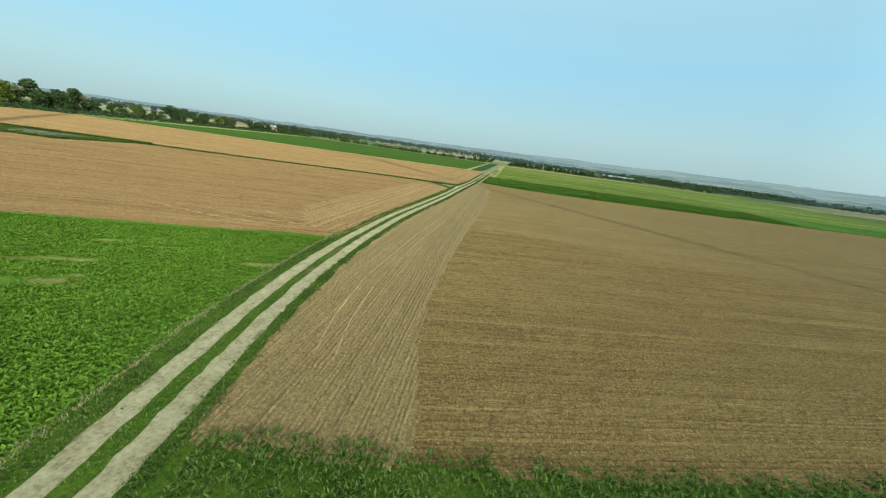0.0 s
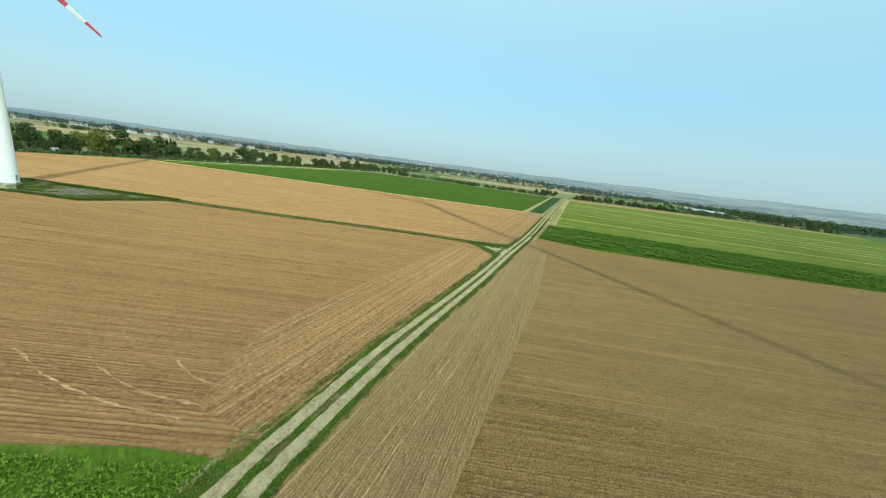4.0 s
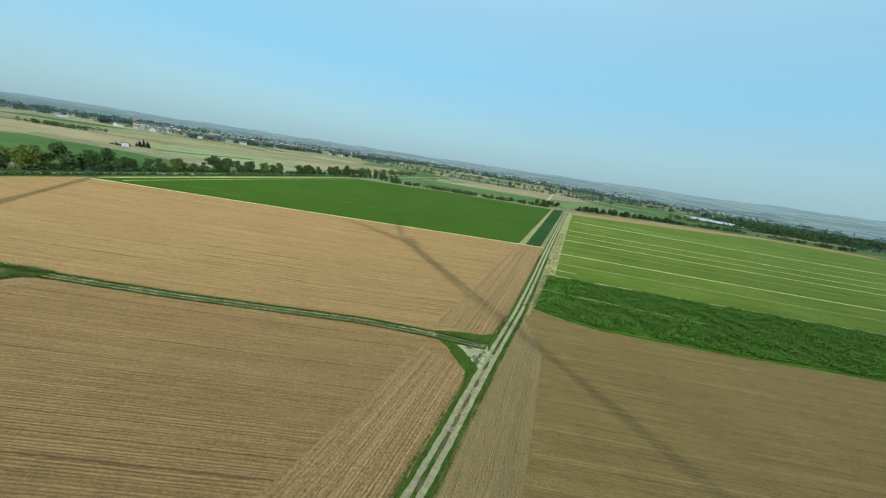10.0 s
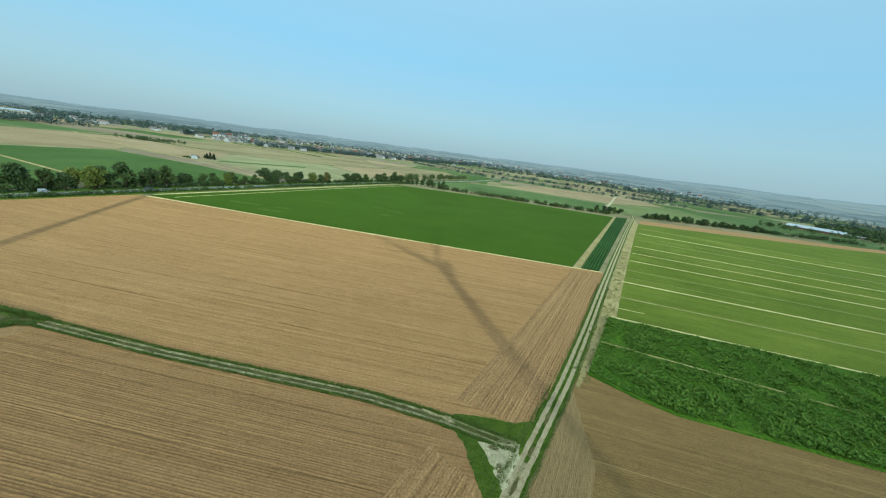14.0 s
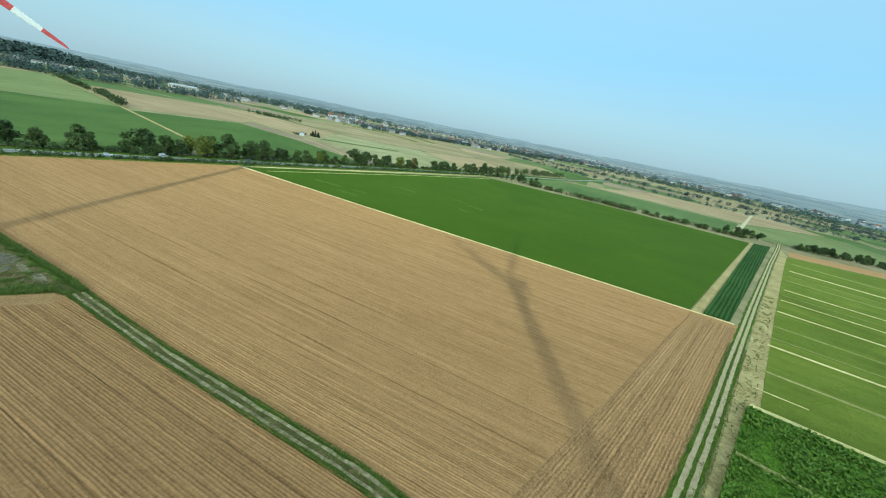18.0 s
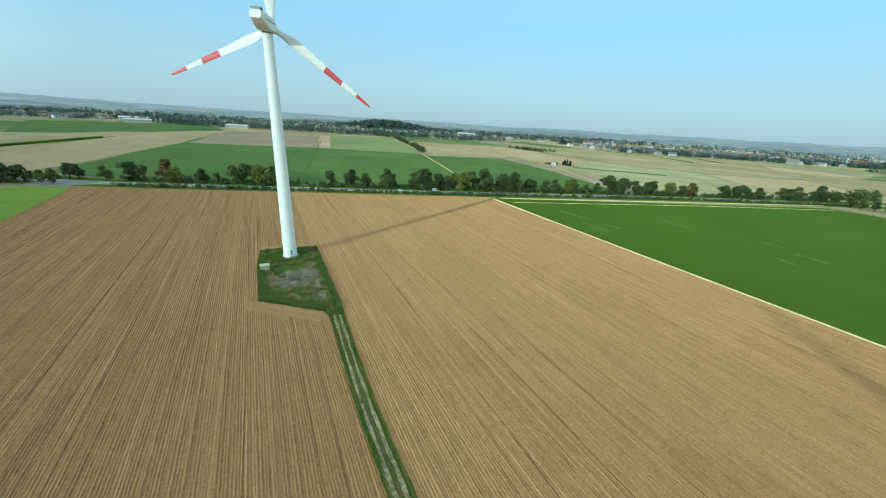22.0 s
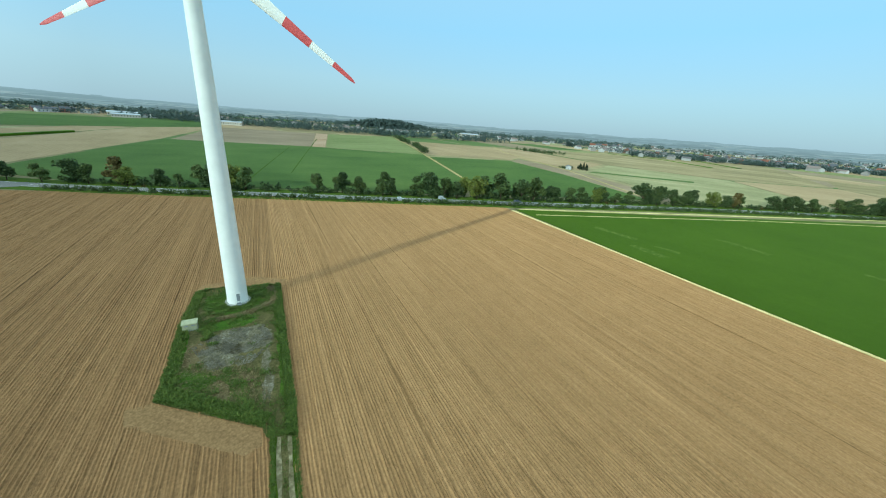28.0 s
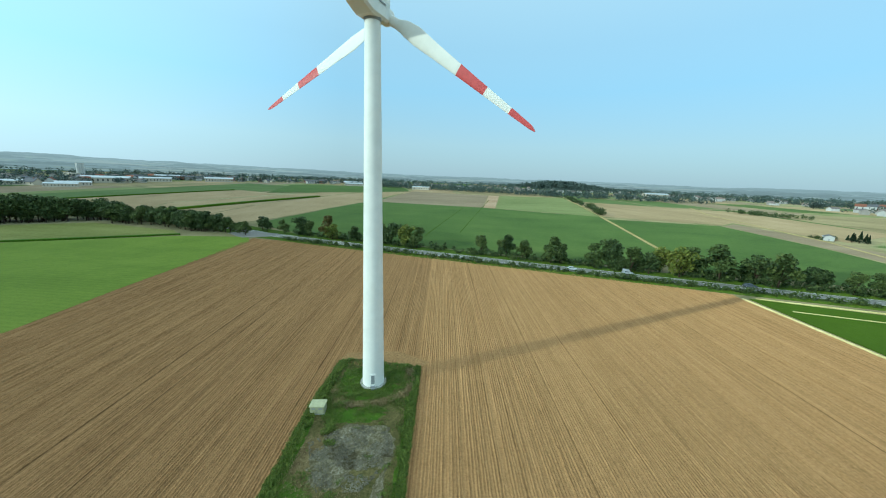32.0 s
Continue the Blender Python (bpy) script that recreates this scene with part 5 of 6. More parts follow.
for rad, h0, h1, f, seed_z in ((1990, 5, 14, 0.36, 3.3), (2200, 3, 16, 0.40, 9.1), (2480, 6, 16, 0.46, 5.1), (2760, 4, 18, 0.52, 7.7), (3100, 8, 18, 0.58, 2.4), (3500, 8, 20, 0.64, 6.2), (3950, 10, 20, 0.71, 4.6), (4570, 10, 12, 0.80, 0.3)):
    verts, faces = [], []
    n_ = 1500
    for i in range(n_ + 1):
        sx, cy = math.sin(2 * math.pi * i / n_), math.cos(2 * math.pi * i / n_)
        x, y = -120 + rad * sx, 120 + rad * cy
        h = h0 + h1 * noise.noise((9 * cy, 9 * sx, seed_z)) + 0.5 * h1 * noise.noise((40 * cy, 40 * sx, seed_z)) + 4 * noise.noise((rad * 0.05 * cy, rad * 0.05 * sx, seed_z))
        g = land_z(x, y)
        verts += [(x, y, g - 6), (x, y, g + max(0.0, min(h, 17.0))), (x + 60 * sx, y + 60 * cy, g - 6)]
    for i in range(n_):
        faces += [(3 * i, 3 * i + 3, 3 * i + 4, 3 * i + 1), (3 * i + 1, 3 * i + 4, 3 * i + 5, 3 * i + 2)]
    tagged(mesh_ob("backdrop", verts, faces, haze_glow_mat("far_woods_haze_glow", f, True)), "line of far backdrop woods, glowing with painted haze", "backdrop", kind="structure")

# ---------- houses ----------
M_WALLS = [paint_mat("render_white", (0.58, 0.57, 0.54), 0.8, 0.06), paint_mat("render_cream", (0.60, 0.53, 0.42), 0.8, 0.06), paint_mat("brick_red", (0.32, 0.16, 0.11), 0.9, 0.12)]
M_ROOFS = [paint_mat("roof_red_tile", (0.26, 0.11, 0.07), 0.8, 0.15), paint_mat("roof_grey_slate", (0.13, 0.13, 0.14), 0.7, 0.12), paint_mat("roof_white_sheet", (0.50, 0.52, 0.53), 0.5, 0.06)]
M_GLASS = paint_mat("dark_window_glass", (0.03, 0.04, 0.05), 0.1, 0.05)


def house(w, l, eave, rise, wall, roof, label, category, over=0.5):
    t = thing("house" if category == "house" else "barn", 0, 0, 0, 0, label, category, "far houses" if category == "house" else "farm sheds")
    bm = bmesh.new()
    box(bm, -w, -l, -0.5, w, l, eave)
    for s in (-1, 1):
        bm.faces.new([bm.verts.new(p) for p in ((-w, s * l, eave), (w, s * l, eave), (0, s * l, eave + rise))])
    part("wall", bm, wall, t)
    bm = bmesh.new()
    for s in (-1, 1):
        a = [(0, -l - over, eave + rise), (0, l + over, eave + rise), (s * (w + over), l + over, eave - over * rise / w), (s * (w + over), -l - over, eave - over * rise / w)]
        top = [bm.verts.new((x, y, z + 0.22)) for x, y, z in a]
        bot = [bm.verts.new((x, y, z + 0.02)) for x, y, z in a]
        bm.faces.new(top)
        bm.faces.new(list(reversed(bot)))
        for i in range(4):
            bm.faces.new((top[i], bot[i], bot[(i + 1) % 4], top[(i + 1) % 4]))
    bmesh.ops.recalc_face_normals(bm, faces=bm.faces[:])
    part("roof", bm, roof, t)
    if category == "house":
        part("chimney", box(bmesh.new(), 0.3, l * 0.4, eave + rise * 0.6, 0.9, l * 0.4 + 0.6, eave + rise + 0.8), M_WALLS[2], t)
    n = max(2, int(l / 2.2))
    for i in range(n):
        y = -l + (i + 0.5) * 2 * l / n
        for s in (-1, 1):
            part("window", box(bmesh.new(), s * w - 0.06, y - 0.6, eave * 0.35, s * w + 0.06, y + 0.6, eave * 0.75), M_GLASS, t)
    part("door", box(bmesh.new(), -0.6, -l - 0.07, 0, 0.6, -l + 0.05, 2.1), M_GREYSTEEL, t)
    return t


HOUSES = [
    house(4.2, 5.5, 4.8, 3.4, M_WALLS[0], M_ROOFS[0], "white rendered house with a red tiled roof", "house"),
    house(4.0, 6.5, 3.4, 3.6, M_WALLS[1], M_ROOFS[1], "cream house with a grey slate roof", "house"),
    house(4.5, 5.0, 5.4, 3.0, M_WALLS[2], M_ROOFS[1], "red brick house with a dark roof", "house"),
    house(5.0, 8.0, 5.0, 2.2, M_WALLS[0], M_ROOFS[1], "long white house with a dark roof", "house"),
]
HALLS = [
    house(11, 38, 4.0, 2.6, M_WALLS[2], M_ROOFS[2], "long shed with a white metal roof", "shed", 0.8),
    house(9, 22, 6.0, 2.0, M_WALLS[1], M_ROOFS[2], "pale hall with a white metal roof", "shed", 0.6),
]
FIRST = {}


def put(src, x, y, turn, k=1.0):
    m = pose(x, y, land_z(x, y) + 0.1, 0, 0, turn) @ Matrix.Diagonal((k, k, k, 1))
    if src.name not in FIRST:
        FIRST[src.name] = 1
        src.matrix_world = m
    else:
        o = copy_thing(src, Matrix.Identity(4))
        o.matrix_basis = m


rr = random.Random(71)
for line, wid, n, lo, hi in (
    ([(-880, 600), (-850, 760), (-810, 950), (-795, 1160)], 55, 46, 1.0, 1.5),
    ([(-850, 1200), (-840, 1600), (-900, 2100)], 110, 40, 1.1, 1.7),
    ([(-290, -660), (-420, -760), (-560, -900), (-760, -860)], 60, 34, 1.0, 1.5),
    ([(-700, -800), (-930, -620)], 50, 14, 1.0, 1.4),
    ([(-1100, 640), (-1300, 760)], 60, 12, 1.1, 1.5),
    ([(-500, 1700), (-200, 2000), (200, 2300)], 120, 24, 1.2, 1.8),
):
    seg = dense(line, 10)
    for i in range(n):
        a = seg[rr.randrange(len(seg))]
        put(rr.choice(HOUSES), a[0] + rr.uniform(-wid, wid), a[1] + rr.uniform(-wid, wid), rr.choice((20, 65, 110, 155)) + rr.uniform(-8, 8), rr.uniform(lo, hi))
for x, y, a, k in ((252, 960, -102, 1.0), (262, 990, -102, 1.0), (322, 985, -102, 0.5), (398, 1050, -104, 0.75)):
    put(HALLS[0], x, y, a, k)
for x, y, a, k in ((-303, -694, 70, 1.0), (-330, -612, 60, 0.8), (-352, -640, 75, 0.9), (-430, -735, 60, 1.5), (-520, -760, 65, 1.2), (-645, -745, 60, 1.3), (-850, -500, 40, 1.0), (-620, -900, 75, 1.4), (-780, 880, 20, 1.1), (-775, 1040, 25, 1.2), (-1180, 560, 60, 1.3), (-920, -560, 40, 1.2), (-1250, 250, 20, 1.4), (-860, -300, 10, 1.0)):
    put(HALLS[1], x, y, a, k)
silo = thing("grain_silo", -480, -973, flush_z(-480), 20, "tall pale concrete grain silo in the southern town", "silo")
for px in (-5, 0, 5):
    part("cell", ring(bmesh.new(), 3.2, 0, 3.2, 27, 20, px), M_WALLS[0], silo)
part("head_house", box(bmesh.new(), -7, -2.5, 27, 7, 2.5, 33), M_WALLS[0], silo)
part("side_hall", box(bmesh.new(), 8, -7, 0, 30, 7, 11), M_WALLS[1], silo)


def town(line, wid, n, seed, label):
    """Many small houses too far off to tell apart: one mesh of walls and two of roofs."""
    rg = random.Random(seed)
    t = tagged(new("town"), label, "town", kind="stuff")
    t.matrix_world = Matrix.Identity(4)
    seg = dense(line, 8)
    walls, roofs = ([], []), ([], [])
    for i in range(n):
        a = seg[rg.randrange(len(seg))]
        x, y, an = a[0] + rg.gauss(0, wid), a[1] + rg.gauss(0, wid), rg.choice((0.35, 1.1, 1.9, 2.7)) + rg.uniform(-0.15, 0.15)
        w, l, e, r = rg.uniform(4, 5.5), rg.uniform(5, 9), rg.uniform(3.2, 6.5), rg.uniform(2.2, 3.8)
        c, s_ = math.cos(an), math.sin(an)
        z = land_z(x, y)
        P = lambda u, v, h: (x + u * c - v * s_, y + u * s_ + v * c, z + h)
        for (vs, fs), pts, quads in ((walls, [P(-w, -l, 0), P(w, -l, 0), P(w, l, 0), P(-w, l, 0), P(-w, -l, e), P(w, -l, e), P(w, l, e), P(-w, l, e), P(0, -l, e + r), P(0, l, e + r)], ((0, 1, 5, 8, 4), (1, 2, 6, 5), (2, 3, 7, 9, 6), (3, 0, 4, 7))), (roofs, [P(0, -l - 0.5, e + r + 0.2), P(0, l + 0.5, e + r + 0.2), P(w + 0.5, l + 0.5, e), P(w + 0.5, -l - 0.5, e), P(-w - 0.5, l + 0.5, e), P(-w - 0.5, -l - 0.5, e)], ((0, 3, 2, 1), (0, 1, 4, 5)))):
            b = len(vs)
            vs += pts
            fs += [tuple(b + k for k in q) for q in quads]
    mesh_ob("house_walls", walls[0], walls[1], M_TOWNWALL, t)
    mesh_ob("house_roofs", roofs[0], roofs[1], M_TOWNROOF, t)


M_TOWNWALL = leaf_mat("town_walls", (0.28, 0.24, 0.20), (0.46, 0.44, 0.41), (0.66, 0.65, 0.62), 0.9)
M_TOWNROOF = leaf_mat("town_roofs", (0.12, 0.12, 0.13), (0.17, 0.15, 0.14), (0.30, 0.22, 0.18), 0.8)
town([(-900, 540), (-860, 720), (-820, 940), (-810, 1180), (-850, 1600)], 50, 260, 5, "far town of small pale houses among trees")
town([(-1250, 900), (-1350, 1500), (-1000, 2300), (-300, 2600)], 140, 220, 6, "hazy villages of pale houses near the horizon")
town([(-1000, -700), (-1250, -300), (-1350, 200), (-1250, 600)], 90, 120, 7, "pale houses behind the western wood")
town([(-300, -800), (-560, -1000), (-900, -900)], 90, 120, 8, "far southern town of pale houses")
wood("woodland", "garden trees of the northern town", belt([(-905, 540), (-865, 720), (-825, 940), (-815, 1180), (-850, 1600)], 62, 560, 6, 12, 95), M_HAZYLEAF, 95, 1.1, 30)
wood("woodland", "trees between the western villages", belt([(-1000, -700), (-1250, -300), (-1350, 200), (-1250, 600)], 100, 420, 8, 15, 97), M_HAZYLEAF, 97, 1.3, 24)
wood("woodland", "trees of the southern town", belt([(-300, -800), (-560, -1000), (-900, -900)], 100, 300, 8, 14, 98), M_HAZYLEAF, 98, 1.2, 26)
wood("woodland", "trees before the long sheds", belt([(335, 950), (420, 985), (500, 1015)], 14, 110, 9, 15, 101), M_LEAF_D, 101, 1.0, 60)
wood("woodland", "trees at the northern town's edge", belt([(-800, 540), (-770, 720), (-732, 940), (-725, 1180), (-770, 1500)], 20, 640, 7, 13, 102), M_HAZYLEAF, 102, 1.1, 40)
wood("woodland", "tree lines across the northern fields", belt([(-420, 800), (-300, 860), (-160, 900), (-60, 960), (60, 1010)], 7, 110, 5, 10, 103) + belt([(-700, 1050), (-520, 980), (-380, 1050)], 8, 90, 6, 11, 104), M_HAZYLEAF, 103, 1.1, 40)
# small farm with conifers
put(HOUSES[3], -447, 262, 70, 0.55)
put(HALLS[1], -458, 266, 65, 0.28)
rr = random.Random(72)
for dx, dy, h in ((0, 0, 7), (4, 2, 8.5), (-4, 3, 6), (7, 5, 6.5), (2, 6, 7), (-7, 1, 4.5)):
    plant("C", -446 + dx, 274 + dy, h, rr)
for i in range(6):
    plant("S", -452 + rr.uniform(-7, 7), 258 + rr.uniform(-3, 12), rr.uniform(1.5, 3), rr)

# ---------- cars on the country road ----------
M_TYRE = paint_mat("black_rubber", (0.02, 0.02, 0.02), 0.9, 0.1)


def car(y, off, colour, label, van=False):
    x, yy = main_xy(y, off)
    a, b = Vector(main_xy(y - 1, off)), Vector(main_xy(y + 1, off))
    t = thing("car", x, yy, flush_z(x) + 0.27, math.degrees(math.atan2(b.y - a.y, b.x - a.x)), label, "car", "cars on the road")
    body = paint_mat("car_paint", colour, 0.25, 0.03)
    part("body", box(bmesh.new(), -2.15, -0.88, 0.3, 2.15, 0.88, 0.95, 0.12), body, t)
    bm = bmesh.new()
    top = 2.1 if van else 1.45
    vs = [bm.verts.new(p) for p in ((-2.0 if van else -1.7, -0.8, 0.93), (1.1, -0.8, 0.93), (1.1, 0.8, 0.93), (-2.0 if van else -1.7, 0.8, 0.93), (-1.95 if van else -1.2, -0.68, top), (0.4, -0.68, top), (0.4, 0.68, top), (-1.95 if van else -1.2, 0.68, top))]
    for q in ((3, 2, 1, 0), (4, 5, 6, 7), (0, 1, 5, 4), (1, 2, 6, 5), (2, 3, 7, 6), (3, 0, 4, 7)):
        bm.faces.new([vs[i] for i in q])
    cabin = part("cabin", bm, body, t)
    for s in (-1, 1):
        part("side_window", box(bmesh.new(), -1.1, s * 0.78 - 0.03, 1.0, 0.6, s * 0.78 + 0.03, 1.3), M_GLASS, cabin)
    part("windscreen", box(bmesh.new(), 0.72, -0.6, 1.0, 0.9, 0.6, 1.35), M_GLASS, cabin)
    for px in (-1.35, 1.35):
        for s in (-1, 1):
            w = part("wheel", ring(bmesh.new(), 0.32, -0.1, 0.32, 0.1, 18), M_TYRE, t)
            w.matrix_local = pose(px, s * 0.82, 0.32, 90, 0, 0)
            part("rim", ring(bmesh.new(), 0.19, -0.115, 0.19, 0.115, 12), M_GREYSTEEL, w)


car(96, 1.7, (0.55, 0.56, 0.56), "white car driving on the country road")
car(118, -1.7, (0.38, 0.39, 0.40), "white van driving on the country road", True)
car(160, -1.7, (0.10, 0.11, 0.13), "dark car driving on the country road")

# ---------- near plants, tufts and clods ----------
def inside(pts, x, y):
    hit_ = False
    for (x0, y0), (x1, y1) in zip(pts, pts[1:] + pts[:1]):
        if (y0 > y) != (y1 > y) and x < (x1 - x0) * (y - y0) / (y1 - y0) + x0:
            hit_ = not hit_
    return hit_


def in_poly(rng, pts, n):
    """n random points inside a polygon."""
    a = np.array(pts)
    lo, hi = a.min(0), a.max(0)
    out, have = [], 0
    while have < n:
        q = rng.uniform(lo, hi, (n, 2))
        ok = np.zeros(n, bool)
        for (x0, y0), (x1, y1) in zip(pts, list(pts[1:]) + list(pts[:1])):
            if y0 != y1:
                ok ^= ((y0 > q[:, 1]) != (y1 > q[:, 1])) & (q[:, 0] < (x1 - x0) * (q[:, 1] - y0) / (y1 - y0) + x0)
        out.append(q[ok])
        have += int(ok.sum())
    return np.concatenate(out)[:n]


def zs(xy):
    return np.interp(xy[:, 0], XS, [gz(x) for x in XS])


def tufts(name, label, xy, z, h, mat, seed, blades=5, lean=0.5, width=0.10, category="grass"):
    """Clumps of upright blades, one triangle pair each."""
    rng = np.random.default_rng(seed)
    n = len(xy) * blades
    base = np.repeat(np.c_[xy, z], blades, 0)
    hh = np.repeat(h, blades) * rng.uniform(0.6, 1.1, n)
    an = rng.uniform(0, 2 * np.pi, n)
    d = np.c_[np.cos(an), np.sin(an), np.zeros(n)]
    s = np.c_[-np.sin(an), np.cos(an), np.zeros(n)]
    b0 = base + d * (0.05 * hh[:, None]) + rng.normal(size=(n, 3)) * np.array((0.04, 0.04, 0))
    up = np.array((0, 0, 1.0))
    mid = b0 + d * (lean * 0.45 * hh)[:, None] + up * (hh * 0.62)[:, None]
    tip = b0 + d * (lean * hh)[:, None] + up * (hh * rng.uniform(0.65, 1.0, n))[:, None]
    w = (hh * width)[:, None]
    p = np.stack([b0, mid + s * w, tip, mid - s * w], 1).reshape(-1, 3)
    f = (np.arange(n)[:, None] * 4 + np.arange(4)).tolist()
    return tagged(new(name, np_mesh(name, p, f, mat)), label, category, kind="stuff")


def clods(name, label, xy, z, size, mat, seed):
    """Irregular lumps of soil or stone."""
    rng = np.random.default_rng(seed)
    n = len(xy)
    o = np.array([(1, 0, 0), (-0.5, 0.87, 0), (-0.5, -0.87, 0), (0.1, 0.1, 0.75)])
    an = rng.uniform(0, 2 * np.pi, n)
    c, s_ = np.cos(an)[:, None], np.sin(an)[:, None]
    v = o[None] * (1 + rng.uniform(-0.35, 0.35, (n, 4, 1)))
    x = v[:, :, 0] * c - v[:, :, 1] * s_
    y = v[:, :, 0] * s_ + v[:, :, 1] * c
    p = np.stack([x, y, v[:, :, 2]], 2) * size[:, None, None] + np.c_[xy, z - 0.01][:, None]
    b = np.arange(n)[:, None] * 4
    f = np.concatenate([b + np.array(q) for q in ((0, 1, 3), (1, 2, 3), (2, 0, 3))]).tolist()
    return tagged(new(name, np_mesh(name, p.reshape(-1, 3), f, mat)), label, "soil", kind="stuff")


rng = np.random.default_rng(81)
BALD = ((-29.9, 16.1, 3.2, 1.2), (-33.6, 19.1, 5.5, 0.6), (-36.0, 23.8, 1.6, 0.6), (-21.8, 25.8, 2.6, 0.7), (-23.6, 23.1, 1.2, 0.5), (-35.9, 17.7, 3.5, 0.5), (-29.8, 17.4, 1.4, 0.7), (-31.6, 24.7, 2.5, 0.4))
for i, (cx, cy, ra, rb) in enumerate(BALD):
    sheet("trim", blob(cx, cy, ra * 0.6, rb * 0.6, 0.5, 70 + i), 0.126, M_BALD, "thin tan patch in the cover crop", "ground")


def bald(x, y):
    """How bare the cover crop is at a place, 0 to 1."""
    return max(max(0.0, 1.25 - math.hypot(((x - cx) * 0.878 + (y - cy) * 0.479) / ra, ((y - cy) * 0.878 - (x - cx) * 0.479) / rb)) for cx, cy, ra, rb in BALD)


beet = along(-14, 37.5, -3.1) + [(-30, 33.5), (-50, 24), (-75, 10), (-80, -14)]
xy = in_poly(rng, beet, 135000)
keep = np.array([noise.noise((x * 0.16, y * 0.16, 4.0)) + 0.5 * noise.noise((x * 0.7, y * 0.7, 1.0)) + rng.uniform(-0.3, 0.3) < 0.38 - 0.25 * max(0.0, 1 - math.dist((x, y), (-26, 34)) / 6) - 0.9 * bald(x, y) for x, y in xy])
xy = xy[keep]
tufts("cover_crop_plants", "leafy bright green cover crop plants", xy, zs(xy) + 0.10, rng.uniform(0.13, 0.27, len(xy)), M_BEETLEAF, 82, 4, 0.9, 0.27, "crop")
line = [p for p in ROADP if -16 < p[1] < 240]
xy = []
for d0, d1, n in ((-2.6, -1.5, 12000), (1.5, 2.35, 10000), (-0.38, 0.36, 6000)):
    k = rng.integers(0, len(line) - 1, n)
    f_ = rng.random(n)[:, None]
    a, b = np.array(line)[k], np.array(line)[k + 1]
    t = (b - a) / np.linalg.norm(b - a, axis=1)[:, None]
    xy.append(a + (b - a) * f_ + np.c_[t[:, 1], -t[:, 0]] * rng.uniform(d0, d1, n)[:, None])
xy = np.concatenate(xy)
tufts("verge_grass", "rough green grass along the dirt road", xy, zs(xy) + 0.08, rng.uniform(0.06, 0.20, len(xy)), M_BLADEGRASS, 83, 5, 0.8, 0.13)
line = [p for p in ROADP if -16 < p[1] < 44]
k = rng.integers(0, len(line) - 1, 2600)
a, b = np.array(line)[k], np.array(line)[k + 1]
t = (b - a) / np.linalg.norm(b - a, axis=1)[:, None]
xy = a + (b - a) * rng.random(2600)[:, None] + np.c_[t[:, 1], -t[:, 0]] * rng.normal(-3.0, 0.16, 2600)[:, None]
tufts("dry_grass", "dry tan grass between verge and crop", xy, zs(xy) + 0.09, rng.uniform(0.08, 0.22, len(xy)), leaf_mat("dry_grass_blades", (0.19, 0.18, 0.06), (0.32, 0.285, 0.11), (0.48, 0.41, 0.19)), 107, 5, 0.8, 0.10)
south = [(-10.8, 9.8), (-6, 11.6), (2, 13.4), (11, 16.0), (60, 32), (60, 22), (8, 3), (-8, 0)]
sheet("verge", [(x, y + 0.9 * noise.noise((x * 0.6, 1.0, 0)) + 0.5 * noise.noise((x * 2.1, 4.0, 0))) for x, y in dense([(-11.6, 9.2), (-6, 10.4), (2, 11.9), (11, 14.6), (30, 20.6)], 0.35)] + [(300, 101.5), (300, 92), (8, 2), (-7.5, -6)], 0.08, M_GRASS, "rough grass strip at the field's edge", "verge")
xy = in_poly(rng, south, 26000)
keep = np.array([y < np.interp(x, (-11.6, -6, 2, 11, 30, 60), (9.6, 10.9, 12.4, 15.0, 21.0, 30.0)) + 0.9 * noise.noise((x * 0.6, 1.0, 0)) + 0.5 * noise.noise((x * 2.1, 4.0, 0)) + rng.normal(0, 0.3) for x, y in xy])
xy = xy[keep]
tufts("weeds", "dense green weeds at the field's edge", xy, zs(xy) + 0.06, rng.uniform(0.12, 0.36, len(xy)), M_BLADEGRASS, 84, 5, 0.7, 0.12)
tl = np.array([p for p in TRACKP])
k = rng.integers(0, len(tl) - 1, 7600)
f_ = rng.random(7600)[:, None]
t = (tl[k + 1] - tl[k]) / np.linalg.norm(tl[k + 1] - tl[k], axis=1)[:, None]
side = np.where(rng.random(7600) < 0.90, rng.uniform(1.05, 1.65, 7600) * rng.choice((-1, 1), 7600), rng.uniform(-0.35, 0.35, 7600))
xy = tl[k] + (tl[k + 1] - tl[k]) * f_ + np.c_[t[:, 1], -t[:, 0]] * side[:, None]
tufts("track_grass", "rough grass along the turbine track", xy, zs(xy) + 0.08, rng.uniform(0.14, 0.46, len(xy)), M_BLADEGRASS, 85, 8, 0.6, 0.07)
xy = in_poly(rng, P_JUNC, 4200)
keep = np.array([abs(x - road_x(y)) > 1.9 and not (-27.6 < x < -20 and 118.5 < y < 129.5 and y < 125 + (x + 27.3) * 0.68 and y > 125 - (x + 27.3) * 0.86) for x, y in xy])
xy = xy[keep]
tufts("corner_grass", "rough green grass at the track junction", xy, zs(xy) + 0.09, rng.uniform(0.08, 0.30, len(xy)), M_BLADEGRASS, 111, 6, 0.7, 0.09)
yard = YARD
xy = in_poly(rng, yard, 32000)
ston = [(-133, 68.2), (-139.0, 71.5), (-141.0, 77.3), (-136.5, 81.2), (-130, 80), (-127.5, 75)]


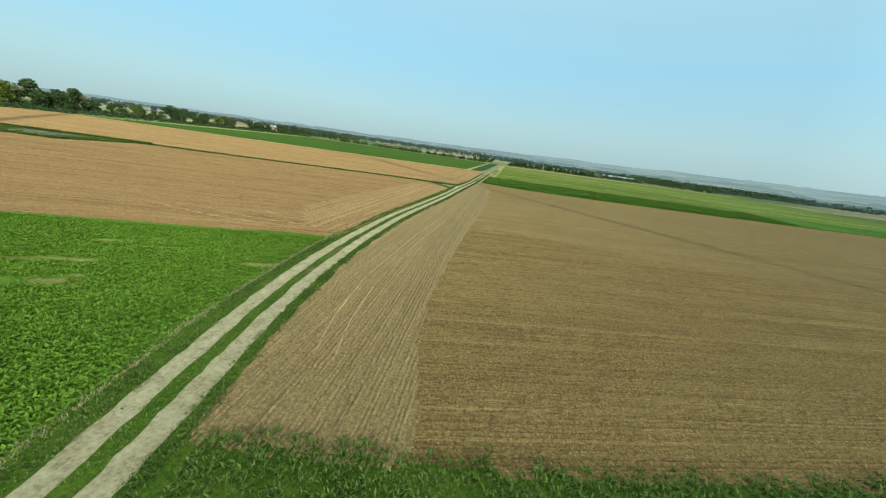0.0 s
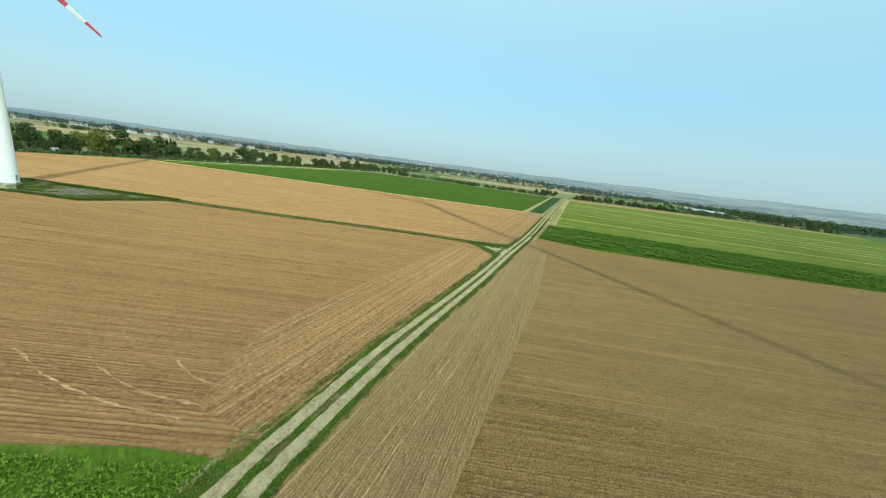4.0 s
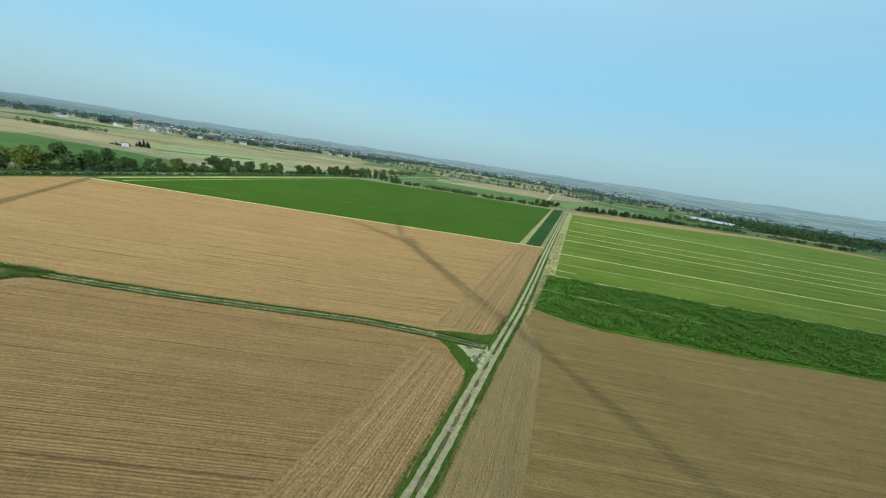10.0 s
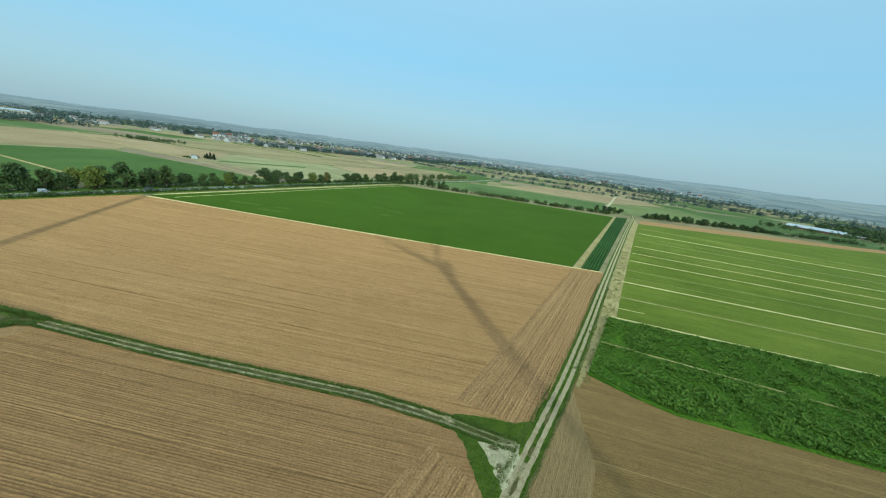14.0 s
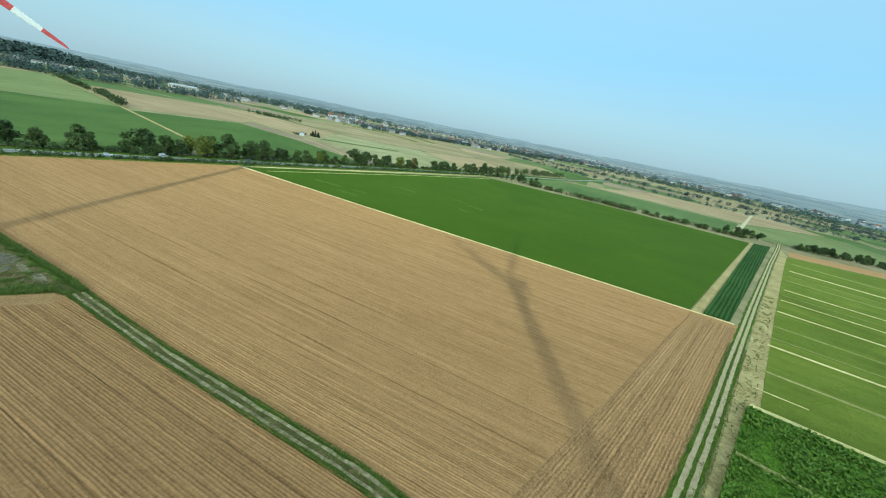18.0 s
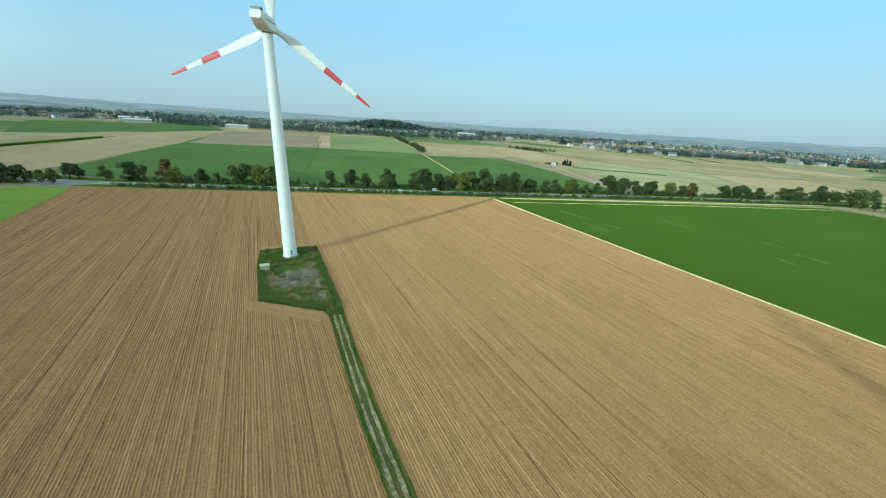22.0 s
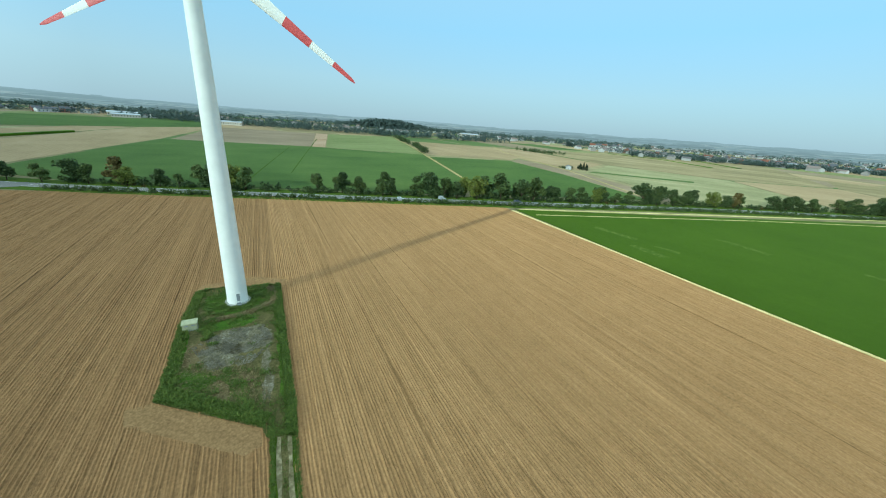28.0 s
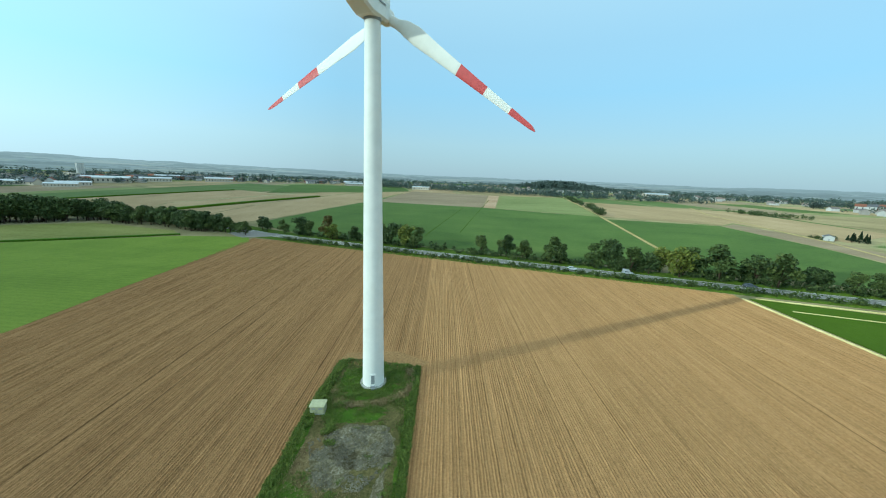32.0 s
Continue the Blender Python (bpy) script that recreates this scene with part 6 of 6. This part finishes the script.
def lush(x, y):
    """How thickly the grass grows: most round the tower, along the edges and at the low end."""
    near = min(abs((x - x0) * (y1 - y0) - (y - y0) * (x1 - x0)) / math.dist((x0, y0), (x1, y1)) for (x0, y0), (x1, y1) in zip(YARD, YARD[1:] + YARD[:1]))
    return max(1.0 - near / 1.6, 0.95 - math.dist((x, y), (TX, TY)) / 14, 0.75 - math.dist((x, y), (-123, 73)) / 9, 0.16)


keep = np.array([lush(x, y) + 0.5 * noise.noise((x * 0.45, y * 0.45, 1)) > rng.uniform(0.15, 0.75) and not (inside(ston, x, y) and noise.noise((x * 0.5, y * 0.5, 1)) < 0.2) for x, y in xy])
xy = xy[keep]
tufts("yard_grass", "tufted green grass on the turbine yard", xy, zs(xy) + 0.1, np.array([max(0.1, 0.34 + 0.34 * noise.noise((x * 0.5, y * 0.5, 9.0))) for x, y in xy]) * rng.uniform(0.7, 1.3, len(xy)), M_BLADEGRASS, 86, 7, 0.7, 0.06)
M_DRYSTALK = leaf_mat("dry_weed_stalks", (0.12, 0.085, 0.038), (0.225, 0.172, 0.075), (0.36, 0.29, 0.14))
q_ = rng.random(1500)
arc = np.array(smoothed([(-157.0, 71.0), (-154.0, 75.0), (-149.5, 75.4), (-145.5, 72.8), (-142.8, 69.8), (-141.6, 66.6)], 0.5))
xy = arc[(q_ * (len(arc) - 1)).astype(int)] + rng.normal(0, 0.38, (1500, 2))
tufts("dry_weeds", "arc of dry brown weeds round the tower", xy, zs(xy) + 0.1, rng.uniform(0.2, 0.5, len(xy)), M_DRYSTALK, 93, 5, 0.7, 0.14)
xy = in_poly(rng, [(-133, 68), (-128, 68.5), (-122, 74), (-119, 84), (-122, 87), (-130, 80), (-128, 74)], 1700)
tufts("dry_weeds", "withered brown weeds across the yard", xy, zs(xy) + 0.1, rng.uniform(0.10, 0.28, len(xy)), M_DRYSTALK, 94, 4, 0.9, 0.14)
xy = in_poly(rng, ston, 5200)
keep = np.array([noise.noise((x * 0.4, y * 0.4, 7)) + 0.5 * noise.noise((x * 1.3, y * 1.3, 2)) > -0.08 for x, y in xy])
xy = xy[keep]
clods("crushed_stone", "loose grey crushed stone on the crane pad", xy, zs(xy) + 0.13, rng.uniform(0.05, 0.17, len(xy)), M_STONE, 87)
edge = [(-116, 92.3), (-122.2, 89.9), (-136.8, 83.2), (-158.2, 73.7), (-157.9, 72.8), (-136.5, 82.2), (-121.9, 88.7), (-116, 91)]
xy = in_poly(rng, edge, 2600)
tufts("hedgerow_weeds", "line of tall weeds beside the yard", xy, zs(xy) + 0.1, rng.uniform(0.35, 0.85, len(xy)), M_BLADEGRASS, 88, 9, 0.5, 0.07)
xy = np.concatenate([in_poly(rng, [(-152.4, 57.6), (-139.6, 62.2), (-121.2, 70.7), (-121.8, 72.4), (-140, 64.0), (-153, 59.2)], 1500), in_poly(rng, [(-121.4, 70.8), (-117.3, 87.0), (-119.3, 87.4), (-123.6, 72.0)], 1200)])
tufts("edge_weeds", "tall dark weeds along the low edge of the yard", xy, zs(xy) + 0.1, rng.uniform(0.3, 0.75, len(xy)), M_BLADEGRASS, 109, 9, 0.5, 0.07)
line = [p for p in ROADP if -10 < p[1] < 150]
k = rng.integers(0, len(line) - 1, 9000)
a, b = np.array(line)[k], np.array(line)[k + 1]
t = (b - a) / np.linalg.norm(b - a, axis=1)[:, None]
xy = a + (b - a) * rng.random(9000)[:, None] + np.c_[t[:, 1], -t[:, 0]] * np.where(rng.random(9000) < 0.5, rng.normal(2.15, 0.22, 9000), rng.normal(-2.3, 0.3, 9000))[:, None]
xy = xy[np.array([noise.noise((x * 0.5, y * 0.5, 6.0)) > -0.12 for x, y in xy])]
tufts("verge_weeds", "uneven tall weeds along both verges of the dirt road", xy, zs(xy) + 0.08, rng.uniform(0.08, 0.26, len(xy)), M_BLADEGRASS, 110, 5, 0.7, 0.13)
tall = [(-14.7, 161.5), (-4, 160), (4, 160), (41, 172), (83, 188), (150, 214), (150, 257), (64, 229), (-14.7, 202)]
xy = in_poly(rng, tall, 30000)
hh = np.array([0.7 + 0.7 * noise.noise((x * 0.15, y * 0.15, 2.0)) for x, y in xy])
tufts("tall_crop_plants", "tall leafy dark green crop plants", xy, zs(xy) + 0.45, np.clip(hh, 0.35, 1.0), M_TALLLEAF, 89, 4, 0.8, 0.28, "crop")
near = along(10.5, 120, 3.4) + [(40, 120), (60, 32), (11, 15.2), (2, 12.3)]
xy = np.concatenate([in_poly(rng, near, 16000), in_poly(rng, along(10.5, 46, 2.4) + [(24, 46), (44, 27), (11, 15.2), (2, 12.3)], 46000)])
xy = xy[rng.random(len(xy)) < np.exp(-np.maximum(0, xy[:, 1] - 0.25 * xy[:, 0] - 13) / 16)]
clods("soil_clods", "small brown clods on the harrowed field", xy, zs(xy) + 0.07, rng.uniform(0.018, 0.075, len(xy)), M_CLOD, 90)
veg = along(206, 360, 8.5) + [(150, 400), (170, 268), (64, 232.5)]
xy = in_poly(rng, veg, 40000)
row_ = xy[:, 1] - 0.335 * (xy[:, 0] + 14.5)
keep = np.ones(len(xy), bool)
for y0, x1, w in BEDLINES:
    keep &= ~((row_ > y0 - 0.2) & (row_ < y0 + w + 0.2) & (xy[:, 0] < x1))
xy = xy[keep]
tufts("vegetable_plants", "rows of lime green vegetable plants", xy, zs(xy) + 0.1, rng.uniform(0.10, 0.20, len(xy)), leaf_mat("vegetable_leaves", (0.110, 0.145, 0.014), (0.155, 0.200, 0.020), (0.215, 0.262, 0.032)), 91, 4, 1.0, 0.35, "crop")
xy = in_poly(rng, [(-21.2, 121), (-24, 122.5), (-26, 125), (-24, 128.5), (-21.2, 129)], 700)
clods("gravel_heap", "pale loose stone at the track junction", xy, zs(xy) + 0.105, rng.uniform(0.05, 0.14, len(xy)), M_GRAVEL, 92)
# lug prints of a tractor tyre on the field's corner
bm = bmesh.new()
for (x0, y0), (x1, y1) in (((0.2, 11.9), (-0.8, 14.6)), ((1.8, 12.4), (0.9, 15.6))):
    n = 14
    for i in range(n):
        x, y = x0 + (x1 - x0) * i / n, y0 + (y1 - y0) * i / n
        q = [bm.verts.new((x + dx, y + dy, flush_z(x) + 0.085)) for dx, dy in ((-0.16, 0.02), (0.0, -0.05), (0.16, 0.02), (0.16, 0.07), (0.0, 0.0), (-0.16, 0.07))]
        bm.faces.new(q)
tagged(part("tyre_prints", bm, earth_mat("damp_pressed_soil", (0.10, 0.065, 0.026), (0.15, 0.10, 0.04), (0.21, 0.14, 0.055), 3.0, 0.3)), "dark pressed tractor tyre prints in soil", "soil", kind="stuff")
# weeds on the trampled strip beside the road
k = rng.uniform(156, 330, 2400)
xy = np.c_[np.array([road_x(y) for y in k]) + rng.uniform(2.2, 6.4, 2400) - 1.6 * (k < 205), k]
xy = xy[np.array([noise.noise((x * 0.6, y * 0.25, 3.0)) > 0.05 for x, y in xy])]
tufts("roadside_weeds", "green weeds on the trampled strip beside the road", xy, zs(xy) + 0.06, rng.uniform(0.15, 0.5, len(xy)), M_BLADEGRASS, 108, 5, 0.7, 0.14)
